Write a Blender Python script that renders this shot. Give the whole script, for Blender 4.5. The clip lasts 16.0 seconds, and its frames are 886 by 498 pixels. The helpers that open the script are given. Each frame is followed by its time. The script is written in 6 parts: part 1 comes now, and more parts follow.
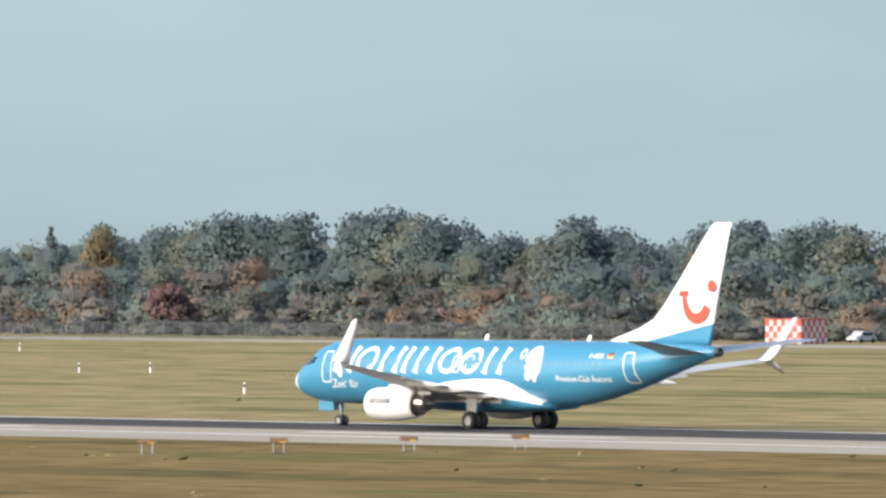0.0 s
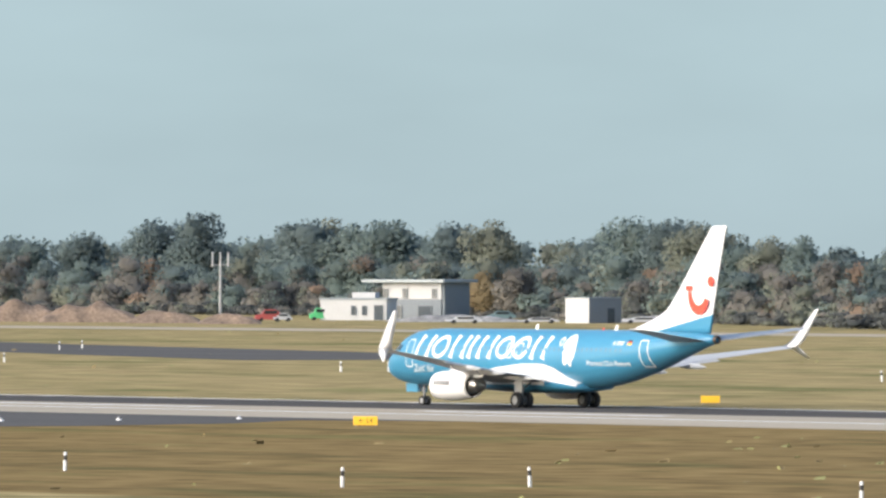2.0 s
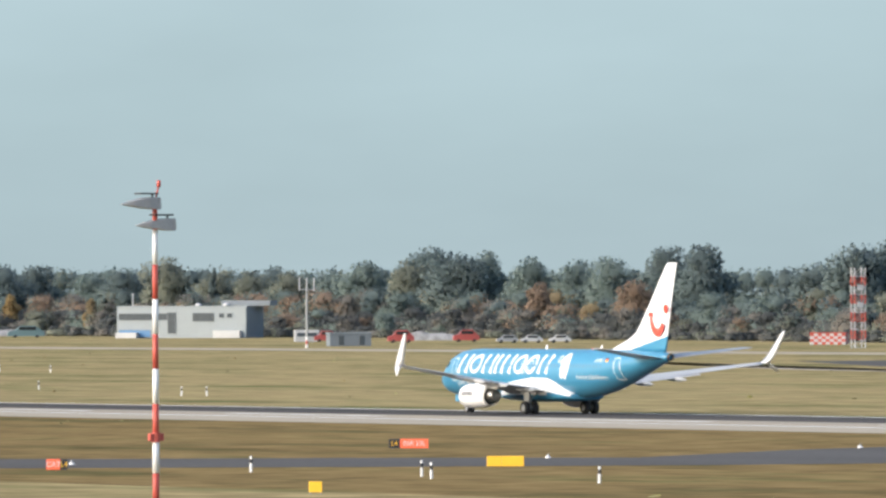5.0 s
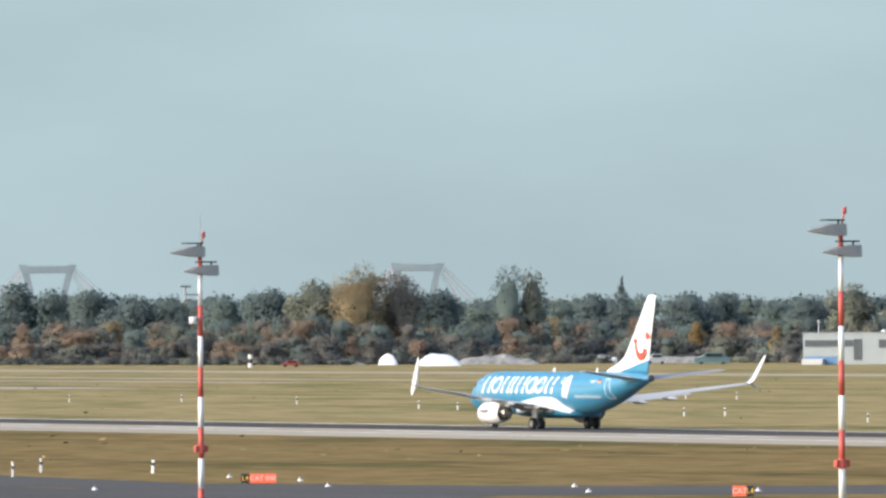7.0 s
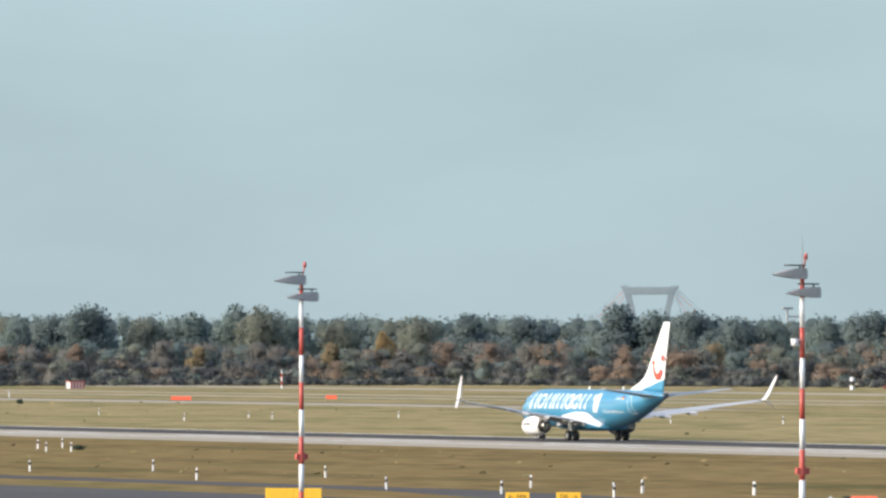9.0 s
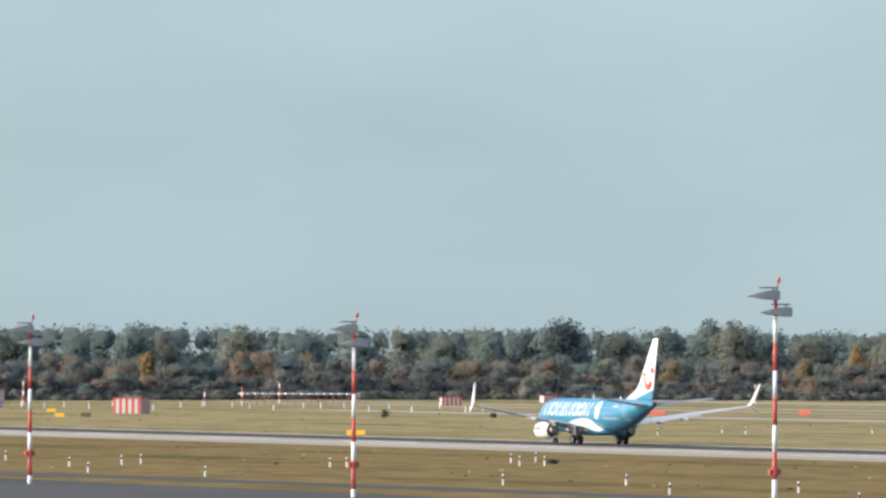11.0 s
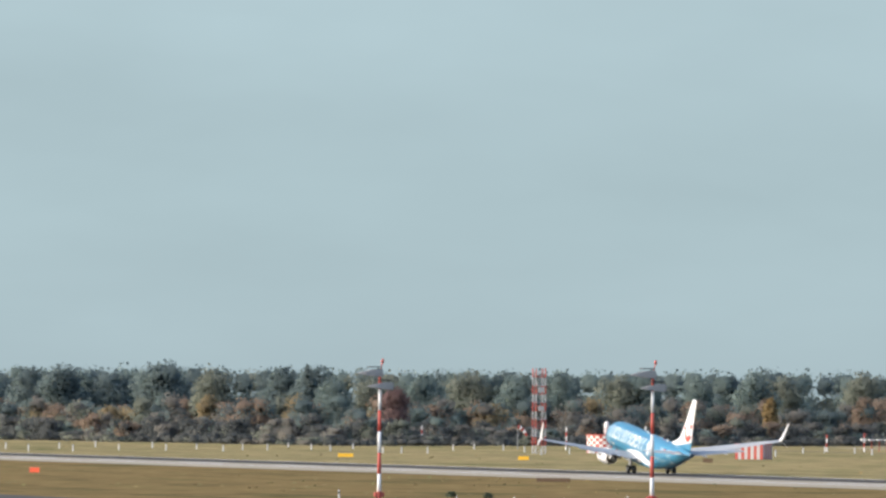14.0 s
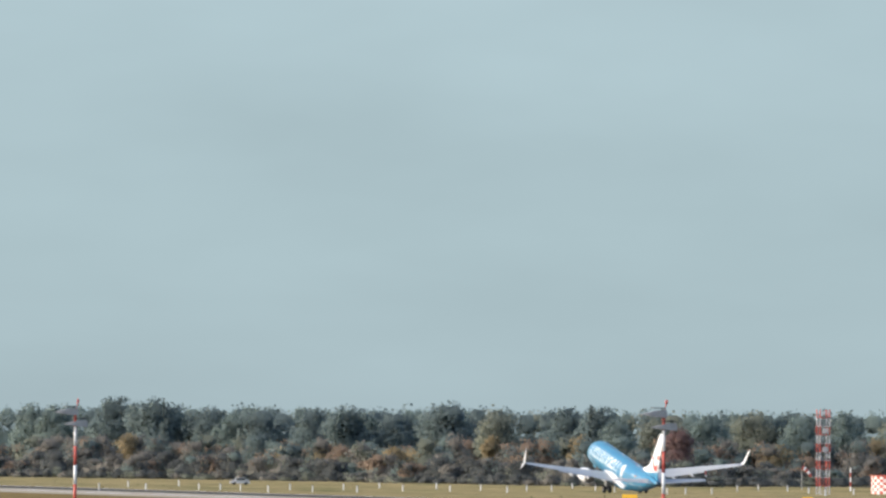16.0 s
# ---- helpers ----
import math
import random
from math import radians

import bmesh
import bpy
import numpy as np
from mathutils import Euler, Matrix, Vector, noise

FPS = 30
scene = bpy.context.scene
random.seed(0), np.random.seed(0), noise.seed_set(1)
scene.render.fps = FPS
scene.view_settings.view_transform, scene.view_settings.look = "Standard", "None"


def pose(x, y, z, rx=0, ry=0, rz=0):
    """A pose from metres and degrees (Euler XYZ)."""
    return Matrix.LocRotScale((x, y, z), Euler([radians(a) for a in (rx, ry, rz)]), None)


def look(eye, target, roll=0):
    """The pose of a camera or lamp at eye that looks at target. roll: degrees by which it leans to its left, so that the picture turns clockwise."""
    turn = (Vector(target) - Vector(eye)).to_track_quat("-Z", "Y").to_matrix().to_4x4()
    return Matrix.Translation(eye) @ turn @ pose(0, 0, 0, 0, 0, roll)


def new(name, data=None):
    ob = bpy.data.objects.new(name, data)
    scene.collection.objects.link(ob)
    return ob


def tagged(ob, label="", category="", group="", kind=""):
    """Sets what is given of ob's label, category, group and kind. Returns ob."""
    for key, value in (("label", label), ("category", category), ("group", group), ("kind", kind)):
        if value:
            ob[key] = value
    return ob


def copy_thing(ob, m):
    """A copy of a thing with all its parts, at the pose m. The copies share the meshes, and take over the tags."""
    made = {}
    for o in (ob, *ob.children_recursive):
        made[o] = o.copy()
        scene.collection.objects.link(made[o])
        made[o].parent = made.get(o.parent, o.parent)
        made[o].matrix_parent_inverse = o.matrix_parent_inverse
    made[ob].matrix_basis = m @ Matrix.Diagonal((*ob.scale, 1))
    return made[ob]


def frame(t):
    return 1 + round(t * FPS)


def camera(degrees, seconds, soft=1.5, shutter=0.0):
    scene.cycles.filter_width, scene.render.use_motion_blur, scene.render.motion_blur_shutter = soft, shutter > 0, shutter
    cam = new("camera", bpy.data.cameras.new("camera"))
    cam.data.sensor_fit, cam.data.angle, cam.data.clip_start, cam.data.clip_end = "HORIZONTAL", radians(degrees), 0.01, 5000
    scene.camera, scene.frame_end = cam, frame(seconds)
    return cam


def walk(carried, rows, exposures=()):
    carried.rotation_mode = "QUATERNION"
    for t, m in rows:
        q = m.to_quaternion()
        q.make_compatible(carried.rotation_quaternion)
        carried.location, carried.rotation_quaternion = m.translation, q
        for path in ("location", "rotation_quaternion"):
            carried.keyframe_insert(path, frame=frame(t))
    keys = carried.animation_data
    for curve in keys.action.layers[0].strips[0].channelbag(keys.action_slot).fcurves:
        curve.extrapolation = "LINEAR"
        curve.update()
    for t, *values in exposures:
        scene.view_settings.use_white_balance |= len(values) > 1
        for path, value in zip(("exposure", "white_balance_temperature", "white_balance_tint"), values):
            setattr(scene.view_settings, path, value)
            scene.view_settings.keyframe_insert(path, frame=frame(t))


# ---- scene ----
# ---- camera and its pan ----
EYE = (0.0, 0.0, 10.53)
cam = camera(4.729, 16.0, soft=2.65)
PAN = [  # seconds, bearing off the runway line, tilt up, lean, all in degrees
    (0.0, 41.845, 0.034, 0.097),
    (0.5, 40.219, 0.050, 0.135),
    (1.0, 38.455, 0.014, 0.044),
    (1.5, 36.953, 0.001, 0.015),
    (2.0, 35.639, 0.032, 0.003),
    (2.5, 34.344, 0.082, -0.070),
    (3.0, 33.086, 0.120, -0.179),
    (3.5, 31.907, 0.149, -0.236),
    (4.0, 30.806, 0.168, -0.244),
    (4.5, 29.769, 0.186, -0.228),
    (5.0, 28.778, 0.207, -0.218),
    (5.5, 27.817, 0.238, -0.241),
    (6.0, 26.886, 0.280, -0.297),
    (6.5, 25.988, 0.324, -0.304),
    (7.0, 25.117, 0.366, -0.322),
    (7.5, 24.271, 0.405, -0.264),
    (8.0, 23.454, 0.440, -0.240),
    (8.5, 22.662, 0.468, -0.125),
    (9.0, 21.901, 0.490, 0.021),
    (9.5, 21.187, 0.509, 0.177),
    (10.0, 20.530, 0.527, 0.270),
    (10.5, 19.932, 0.543, 0.299),
    (11.0, 19.369, 0.562, 0.297),
    (11.5, 18.817, 0.586, 0.296),
    (12.0, 18.251, 0.617, 0.330),
    (12.5, 17.673, 0.655, 0.399),
    (13.0, 17.096, 0.695, 0.435),
    (13.5, 16.542, 0.738, 0.448),
    (14.0, 16.043, 0.785, 0.468),
    (14.5, 15.590, 0.836, 0.485),
    (15.0, 15.185, 0.888, 0.468),
    (15.5, 14.833, 0.941, 0.417),
    (16.0, 14.526, 0.993, 0.419),
]


def aim(bearing, tilt, lean):
    b, p = radians(bearing), radians(tilt)
    way = Vector((-math.cos(b) * math.cos(p), math.sin(b) * math.cos(p), math.sin(p)))
    return look(EYE, Vector(EYE) + way * 100, lean)


walk(cam, [(t, aim(b, p, r)) for t, b, p, r in PAN], [(0.0, 1.0), (9.0, 1.0), (12.5, 0.95), (16.0, 0.86)])

# ---- world, sun, exposure ----
SUN_DIR = Vector((-0.12, -0.95, 0.48)).normalized()
world = bpy.data.worlds.new("sky")
scene.world = world
world.use_nodes = True
wn = world.node_tree.nodes
sky = wn.new("ShaderNodeTexSky")
sky.sky_type, sky.sun_disc = "NISHITA", False
sky.sun_elevation = math.asin(SUN_DIR.z)
sky.sun_rotation = math.atan2(SUN_DIR.x, SUN_DIR.y)
sky.air_density, sky.dust_density, sky.ozone_density = 0.9, 2.0, 0.7
world.node_tree.links.new(sky.outputs[0], wn["Background"].inputs[0])
wn["Background"].inputs[1].default_value = 0.15
sun_data = bpy.data.lights.new("sun", "SUN")
sun_data.energy, sun_data.angle, sun_data.color = 2.2, radians(55), (1.0, 0.93, 0.83)
sun = new("sun", sun_data)
sun.matrix_world = look(SUN_DIR * 100, (0, 0, 0))


# ---- materials ----
def material(name, color, rough=0.6, metal=0.0, scale=3.0, amount=0.15, fine=40.0, bump=0.0, spec=0.5, random_amount=0.0, stretch=(1, 1, 1), island=False):
    """A painted or natural surface with two scales of variation."""
    m = bpy.data.materials.new(name)
    m.use_nodes = True
    nt = m.node_tree
    n, l = nt.nodes, nt.links
    bs = n["Principled BSDF"]
    bs.inputs["Roughness"].default_value, bs.inputs["Metallic"].default_value = rough, metal
    bs.inputs["Specular IOR Level"].default_value = spec
    tc, mp = n.new("ShaderNodeTexCoord"), n.new("ShaderNodeMapping")
    mp.inputs["Scale"].default_value = stretch
    l.new(tc.outputs["Object"], mp.inputs["Vector"])
    a, b = n.new("ShaderNodeTexNoise"), n.new("ShaderNodeTexNoise")
    a.inputs["Scale"].default_value, b.inputs["Scale"].default_value = scale, fine
    a.inputs["Detail"].default_value = 5
    l.new(mp.outputs[0], a.inputs["Vector"])
    l.new(mp.outputs[0], b.inputs["Vector"])
    add = n.new("ShaderNodeMath")
    add.operation = "ADD"
    l.new(a.outputs[0], add.inputs[0])
    l.new(b.outputs[0], add.inputs[1])
    last = add.outputs[0]
    rng = n.new("ShaderNodeMapRange")
    rng.inputs["From Min"].default_value, rng.inputs["From Max"].default_value = 0.6, 1.4
    rng.inputs["To Min"].default_value, rng.inputs["To Max"].default_value = 1 - amount, 1 + amount
    l.new(last, rng.inputs["Value"])
    value = rng.outputs[0]
    if random_amount:
        if island:
            inf = n.new("ShaderNodeNewGeometry")
            out = inf.outputs["Random Per Island"]
        else:
            inf = n.new("ShaderNodeObjectInfo")
            out = inf.outputs["Random"]
        r2, mu = n.new("ShaderNodeMapRange"), n.new("ShaderNodeMath")
        r2.inputs["To Min"].default_value, r2.inputs["To Max"].default_value = 1 - random_amount, 1 + random_amount
        l.new(out, r2.inputs["Value"])
        mu.operation = "MULTIPLY"
        l.new(r2.outputs[0], mu.inputs[0])
        l.new(value, mu.inputs[1])
        value = mu.outputs[0]
    mix = n.new("ShaderNodeVectorMath")
    mix.operation = "SCALE"
    mix.inputs[0].default_value = color
    l.new(value, mix.inputs["Scale"])
    l.new(mix.outputs[0], bs.inputs["Base Color"])
    if bump:
        bp = n.new("ShaderNodeBump")
        bp.inputs["Strength"].default_value, bp.inputs["Distance"].default_value = bump, 0.02
        l.new(b.outputs[0], bp.inputs["Height"])
        l.new(bp.outputs[0], bs.inputs["Normal"])
    return m


def ramp_material(name, stops, scale, stretch, fine, rough=0.95, spec=0.2, fine_amount=0.32, patch=0.0):
    """Ground cover whose colour wanders between several tones, in streaks along the runway."""
    m = bpy.data.materials.new(name)
    m.use_nodes = True
    n, l = m.node_tree.nodes, m.node_tree.links
    bs = n["Principled BSDF"]
    bs.inputs["Roughness"].default_value, bs.inputs["Specular IOR Level"].default_value = rough, spec
    tc, mp = n.new("ShaderNodeTexCoord"), n.new("ShaderNodeMapping")
    mp.inputs["Scale"].default_value = stretch
    l.new(tc.outputs["Object"], mp.inputs["Vector"])
    a, b = n.new("ShaderNodeTexNoise"), n.new("ShaderNodeTexNoise")
    a.inputs["Scale"].default_value, a.inputs["Detail"].default_value, a.inputs["Roughness"].default_value = scale, 4, 0.5
    b.inputs["Scale"].default_value, b.inputs["Detail"].default_value = fine, 4
    l.new(mp.outputs[0], a.inputs["Vector"])
    l.new(tc.outputs["Object"], b.inputs["Vector"])
    c, wide, blend = n.new("ShaderNodeTexNoise"), n.new("ShaderNodeMapping"), n.new("ShaderNodeMix")
    wide.inputs["Scale"].default_value = (0.45, 1.0, 1)
    c.inputs["Scale"].default_value, c.inputs["Detail"].default_value, c.inputs["Roughness"].default_value = 0.055, 6, 0.62
    l.new(tc.outputs["Object"], wide.inputs["Vector"])
    l.new(wide.outputs[0], c.inputs["Vector"])
    blend.inputs["Factor"].default_value = patch
    l.new(a.outputs[0], blend.inputs["A"])
    l.new(c.outputs[0], blend.inputs["B"])
    ramp = n.new("ShaderNodeValToRGB")
    e = ramp.color_ramp.elements
    while len(e) < len(stops):
        e.new(0.5)
    for q, (p, c) in zip(e, stops):
        q.position, q.color = p, (*c, 1)
    l.new(blend.outputs["Result"], ramp.inputs[0])
    rg, sc = n.new("ShaderNodeMapRange"), n.new("ShaderNodeVectorMath")
    rg.inputs["From Min"].default_value, rg.inputs["From Max"].default_value = 0.3, 0.7
    rg.inputs["To Min"].default_value, rg.inputs["To Max"].default_value = 1 - fine_amount, 1 + fine_amount
    l.new(b.outputs[0], rg.inputs["Value"])
    sc.operation = "SCALE"
    l.new(ramp.outputs[0], sc.inputs[0])
    l.new(rg.outputs[0], sc.inputs["Scale"])
    l.new(sc.outputs[0], bs.inputs["Base Color"])
    bp = n.new("ShaderNodeBump")
    bp.inputs["Strength"].default_value, bp.inputs["Distance"].default_value = 0.4, 0.05
    l.new(b.outputs[0], bp.inputs["Height"])
    l.new(bp.outputs[0], bs.inputs["Normal"])
    return m


M_GRASS = ramp_material("dry_grass", [(0.40, (0.125, 0.13, 0.06)), (0.46, (0.235, 0.195, 0.10)), (0.54, (0.295, 0.238, 0.126)), (0.62, (0.185, 0.172, 0.082))], 0.02, (0.08, 1.0, 1), 0.22, spec=0.0, patch=0.72)
M_VERGE = ramp_material("brown_grass", [(0.39, (0.105, 0.097, 0.045)), (0.46, (0.168, 0.125, 0.06)), (0.54, (0.205, 0.149, 0.071)), (0.62, (0.15, 0.128, 0.058))], 0.03, (0.10, 1.1, 1), 0.3, spec=0.0, patch=0.72)
M_ASPHALT = material("asphalt", (0.085, 0.083, 0.082), 1.0, 0, 0.05, 0.25, 3.0, 0.2, 0.0, stretch=(0.2, 1, 1))
M_TAXI = material("taxiway_asphalt", (0.10, 0.10, 0.10), 1.0, 0, 0.05, 0.2, 3.0, 0.2, 0.0, stretch=(0.3, 1, 1))
M_CONCRETE = material("concrete", (0.36, 0.325, 0.265), 1.0, 0, 0.08, 0.15, 2.0, 0.1, 0.0, stretch=(0.25, 1, 1))
M_LINE = material("white_marking", (0.72, 0.72, 0.70), 0.7, 0, 0.3, 0.15, 5.0)
M_BLUE = material("blue_paint", (0.045, 0.205, 0.335), 0.3, 0, 0.3, 0.05, 3.0, 0, 0.6)
M_WHITE = material("white_paint", (0.70, 0.70, 0.70), 0.35, 0, 0.4, 0.03, 4.0)
M_RED = material("red_paint", (0.72, 0.06, 0.035), 0.4, 0, 0.5, 0.08, 6.0)
M_BANDRED = material("weathered_red_paint", (0.44, 0.075, 0.055), 0.55, 0, 0.8, 0.15, 6.0)
M_GREYWING = material("grey_wing_paint", (0.40, 0.41, 0.415), 0.4, 0, 0.6, 0.08, 5.0)
M_METAL = material("bare_metal", (0.45, 0.43, 0.40), 0.3, 1.0, 1.0, 0.1, 8.0)
M_DARKMETAL = material("burnt_metal", (0.12, 0.09, 0.07), 0.45, 1.0, 1.0, 0.2, 8.0)
M_TYRE = material("tyre_rubber", (0.02, 0.02, 0.022), 0.8, 0, 3.0, 0.2, 20.0)
M_DARK = material("dark_glass", (0.02, 0.025, 0.03), 0.1, 0, 2.0, 0.1, 9.0)
M_BLACK = material("black_paint", (0.025, 0.025, 0.028), 0.6, 0, 2.0, 0.1, 9.0)
M_YELLOW = material("yellow_sign_face", (0.72, 0.42, 0.03), 0.5, 0, 1.0, 0.08, 6.0)
M_GREY = material("grey_metal", (0.30, 0.31, 0.32), 0.5, 0.3, 1.0, 0.1, 7.0)


# ---- mesh helpers ----
def part(name, bm, mat, parent=None, label="", smooth=False):
    me = bpy.data.meshes.new(name)
    bm.normal_update()
    bm.to_mesh(me)
    bm.free()
    for m in (mat if isinstance(mat, (list, tuple)) else [mat]):
        me.materials.append(m)
    if smooth:
        me.shade_smooth()
    ob = new(name, me)
    if parent is not None:
        ob.parent = parent
    if label:
        ob["label"] = label
    return ob


def empty(name, m=None):
    ob = new(name)
    ob.empty_display_size = 0.2
    if m is not None:
        ob.matrix_basis = m
    return ob


def box(bm, x0, x1, y0, y1, z0, z1, m=None, mat=0, bevel=0.0):
    vs = [bm.verts.new(((x0, x1)[i & 1], (y0, y1)[i >> 1 & 1], (z0, z1)[i >> 2 & 1])) for i in range(8)]
    fs = [bm.faces.new([vs[i] for i in f]) for f in ((0, 2, 3, 1), (4, 5, 7, 6), (0, 1, 5, 4), (2, 6, 7, 3), (0, 4, 6, 2), (1, 3, 7, 5))]
    for f in fs:
        f.material_index = mat
    if m is not None:
        bmesh.ops.transform(bm, matrix=m, verts=vs)
    if bevel:
        es = list({e for f in fs for e in f.edges})
        bmesh.ops.bevel(bm, geom=es, offset=bevel, segments=1, affect="EDGES")
    return vs


def tube(bm, a, b, r0, r1=None, n=12, mat=0, caps=True):
    """A round bar from a to b."""
    r1 = r0 if r1 is None else r1
    a, b = Vector(a), Vector(b)
    q = (b - a).to_track_quat("Z", "Y").to_matrix()
    rings = []
    for p, r in ((a, r0), (b, r1)):
        rings.append([bm.verts.new(p + q @ Vector((r * math.cos(t), r * math.sin(t), 0))) for t in (2 * math.pi * i / n for i in range(n))])
    fs = [bm.faces.new((rings[0][i], rings[0][(i + 1) % n], rings[1][(i + 1) % n], rings[1][i])) for i in range(n)]
    if caps:
        fs += [bm.faces.new(rings[0][::-1]), bm.faces.new(rings[1])]
    for f in fs:
        f.material_index = mat
    return rings


def loft(bm, rings, close=True, caps=True):
    """Skin through rings of points."""
    vr = [[bm.verts.new(p) for p in r] for r in rings]
    for a, b in zip(vr, vr[1:]):
        n = len(a)
        for i in range(n if close else n - 1):
            bm.faces.new((a[i], a[(i + 1) % n], b[(i + 1) % n], b[i]))
    if caps:
        bm.faces.new(vr[0][::-1])
        bm.faces.new(vr[-1])
    return vr


def lathe(bm, profile, axis_y, axis_z, n=32, caps=False):
    """A body of revolution round a line along x: profile of (x, radius)."""
    loft(bm, [[(x, axis_y + r * math.cos(t), axis_z + r * math.sin(t)) for t in (2 * math.pi * i / n for i in range(n))] for x, r in profile], True, caps)


# ---- ground ----
def sheet(name, x0, x1, y0, y1, z, mat, label, cat, nx=1, ny=1):
    bm = bmesh.new()
    g = [[bm.verts.new((x0 + (x1 - x0) * i / nx, y0 + (y1 - y0) * j / ny, z)) for j in range(ny + 1)] for i in range(nx + 1)]
    for i in range(nx):
        for j in range(ny):
            bm.faces.new((g[i][j], g[i + 1][j], g[i + 1][j + 1], g[i][j + 1]))
    return tagged(part(name, bm, mat), label, cat, kind="structure")


def outline(name, pts, z, mat, label, cat):
    """A flat patch of paving with that outline."""
    bm = bmesh.new()
    bm.faces.new([bm.verts.new((x, y, z)) for x, y in pts])
    bmesh.ops.recalc_face_normals(bm, faces=bm.faces)
    for f in bm.faces:
        if f.normal.z < 0:
            f.normal_flip()
    return tagged(part(name, bm, mat), label, cat, kind="structure")


sheet("ground", -6000, 3000, -3000, 6000, 0, M_GRASS, "dry yellow-brown airfield grass with green streaks", "grass")
sheet("verge", -3000, 300, 262, 396, 0.012, M_VERGE, "brown mown grass between taxiway and runway", "grass")
sheet("runway", -3200, 600, 424.5, 442.6, 0.03, M_ASPHALT, "dark rubber-stained asphalt runway", "runway")
sheet("runway_shoulder", -3200, 600, 396, 424.5, 0.026, M_CONCRETE, "pale grey concrete half of the runway", "runway")
sheet("runway_edge_line", -3200, 600, 442.6, 443.9, 0.034, M_LINE, "white painted runway edge line", "marking")
sheet("runway_near_line", -3200, 600, 410.6, 411.5, 0.034, M_LINE, "thin white painted runway edge line", "marking")
for k in range(60):
    tagged(sheet("centre_dash", -3000 + 53.5 * k + 5.3, -3000 + 53.5 * k + 33, 418.6, 419.9, 0.036, M_LINE, "white painted runway dash", "marking"), group="white runway dashes")
sheet("near_taxiway", -3000, -612, 190, 262, 0.02, M_TAXI, "grey asphalt taxiway", "taxiway")
outline("link_taxiway", [(-612, 262), (-640, 270), (-604, 287.5), (-592, 301), (-584, 316), (-572, 331), (-545, 331), (-547, 318), (-554.5, 300.6), (-562.4, 286), (-570, 271), (-540, 246), (-520, 190), (-612, 190)], 0.022, M_TAXI, "grey asphalt link taxiway", "taxiway")
outline("service_lane", [(-1000, 274), (-700, 284), (-630, 277), (-612, 264), (-625, 262), (-700, 277), (-1000, 266)], 0.024, M_TAXI, "narrow grey service lane", "road")
outline("exit_taxiway", [(-664, 397.5), (-650, 397), (-620, 378), (-602, 365), (-594, 352), (-574, 329), (-548, 329), (-552, 354), (-549, 366), (-552, 380), (-560, 390), (-548, 397.5)], 0.024, M_TAXI, "dark asphalt exit taxiway", "taxiway")
outline("grass_island", [(-690, 396), (-664, 394), (-622, 374), (-606, 362), (-598, 350), (-600, 330), (-700, 306), (-760, 330)], 0.03, M_VERGE, "rounded grass island beside the exit taxiway", "grass")
outline("far_exit_taxiway", [(-860, 633), (-880, 618), (-882, 608), (-1100, 680), (-1300, 770), (-1300, 790), (-1050, 700), (-952, 671)], 0.02, M_TAXI, "grey asphalt taxiway beyond the runway", "taxiway")
outline("far_link", [(-1050, 664), (-1025, 657), (-1075, 671), (-1170, 692), (-1400, 790), (-1420, 790), (-1180, 700)], 0.024, M_CONCRETE, "pale concrete link beyond the runway", "taxiway")
sheet("parallel_runway", -2400, 600, 850, 876, 0.03, M_CONCRETE, "pale concrete parallel runway", "runway")
for y0, y1, x0, x1 in ((757, 768, -2300, -1560), (635, 655, -1900, -1500), (716, 727, -2200, -1600)):
    sheet("far_strip", x0, x1, y0, y1, 0.02, M_CONCRETE, "pale concrete strip in the grass", "taxiway")
sheet("dark_strip", -2400, -1500, 660, 664, 0.022, M_TAXI, "grey asphalt track in the grass", "road")


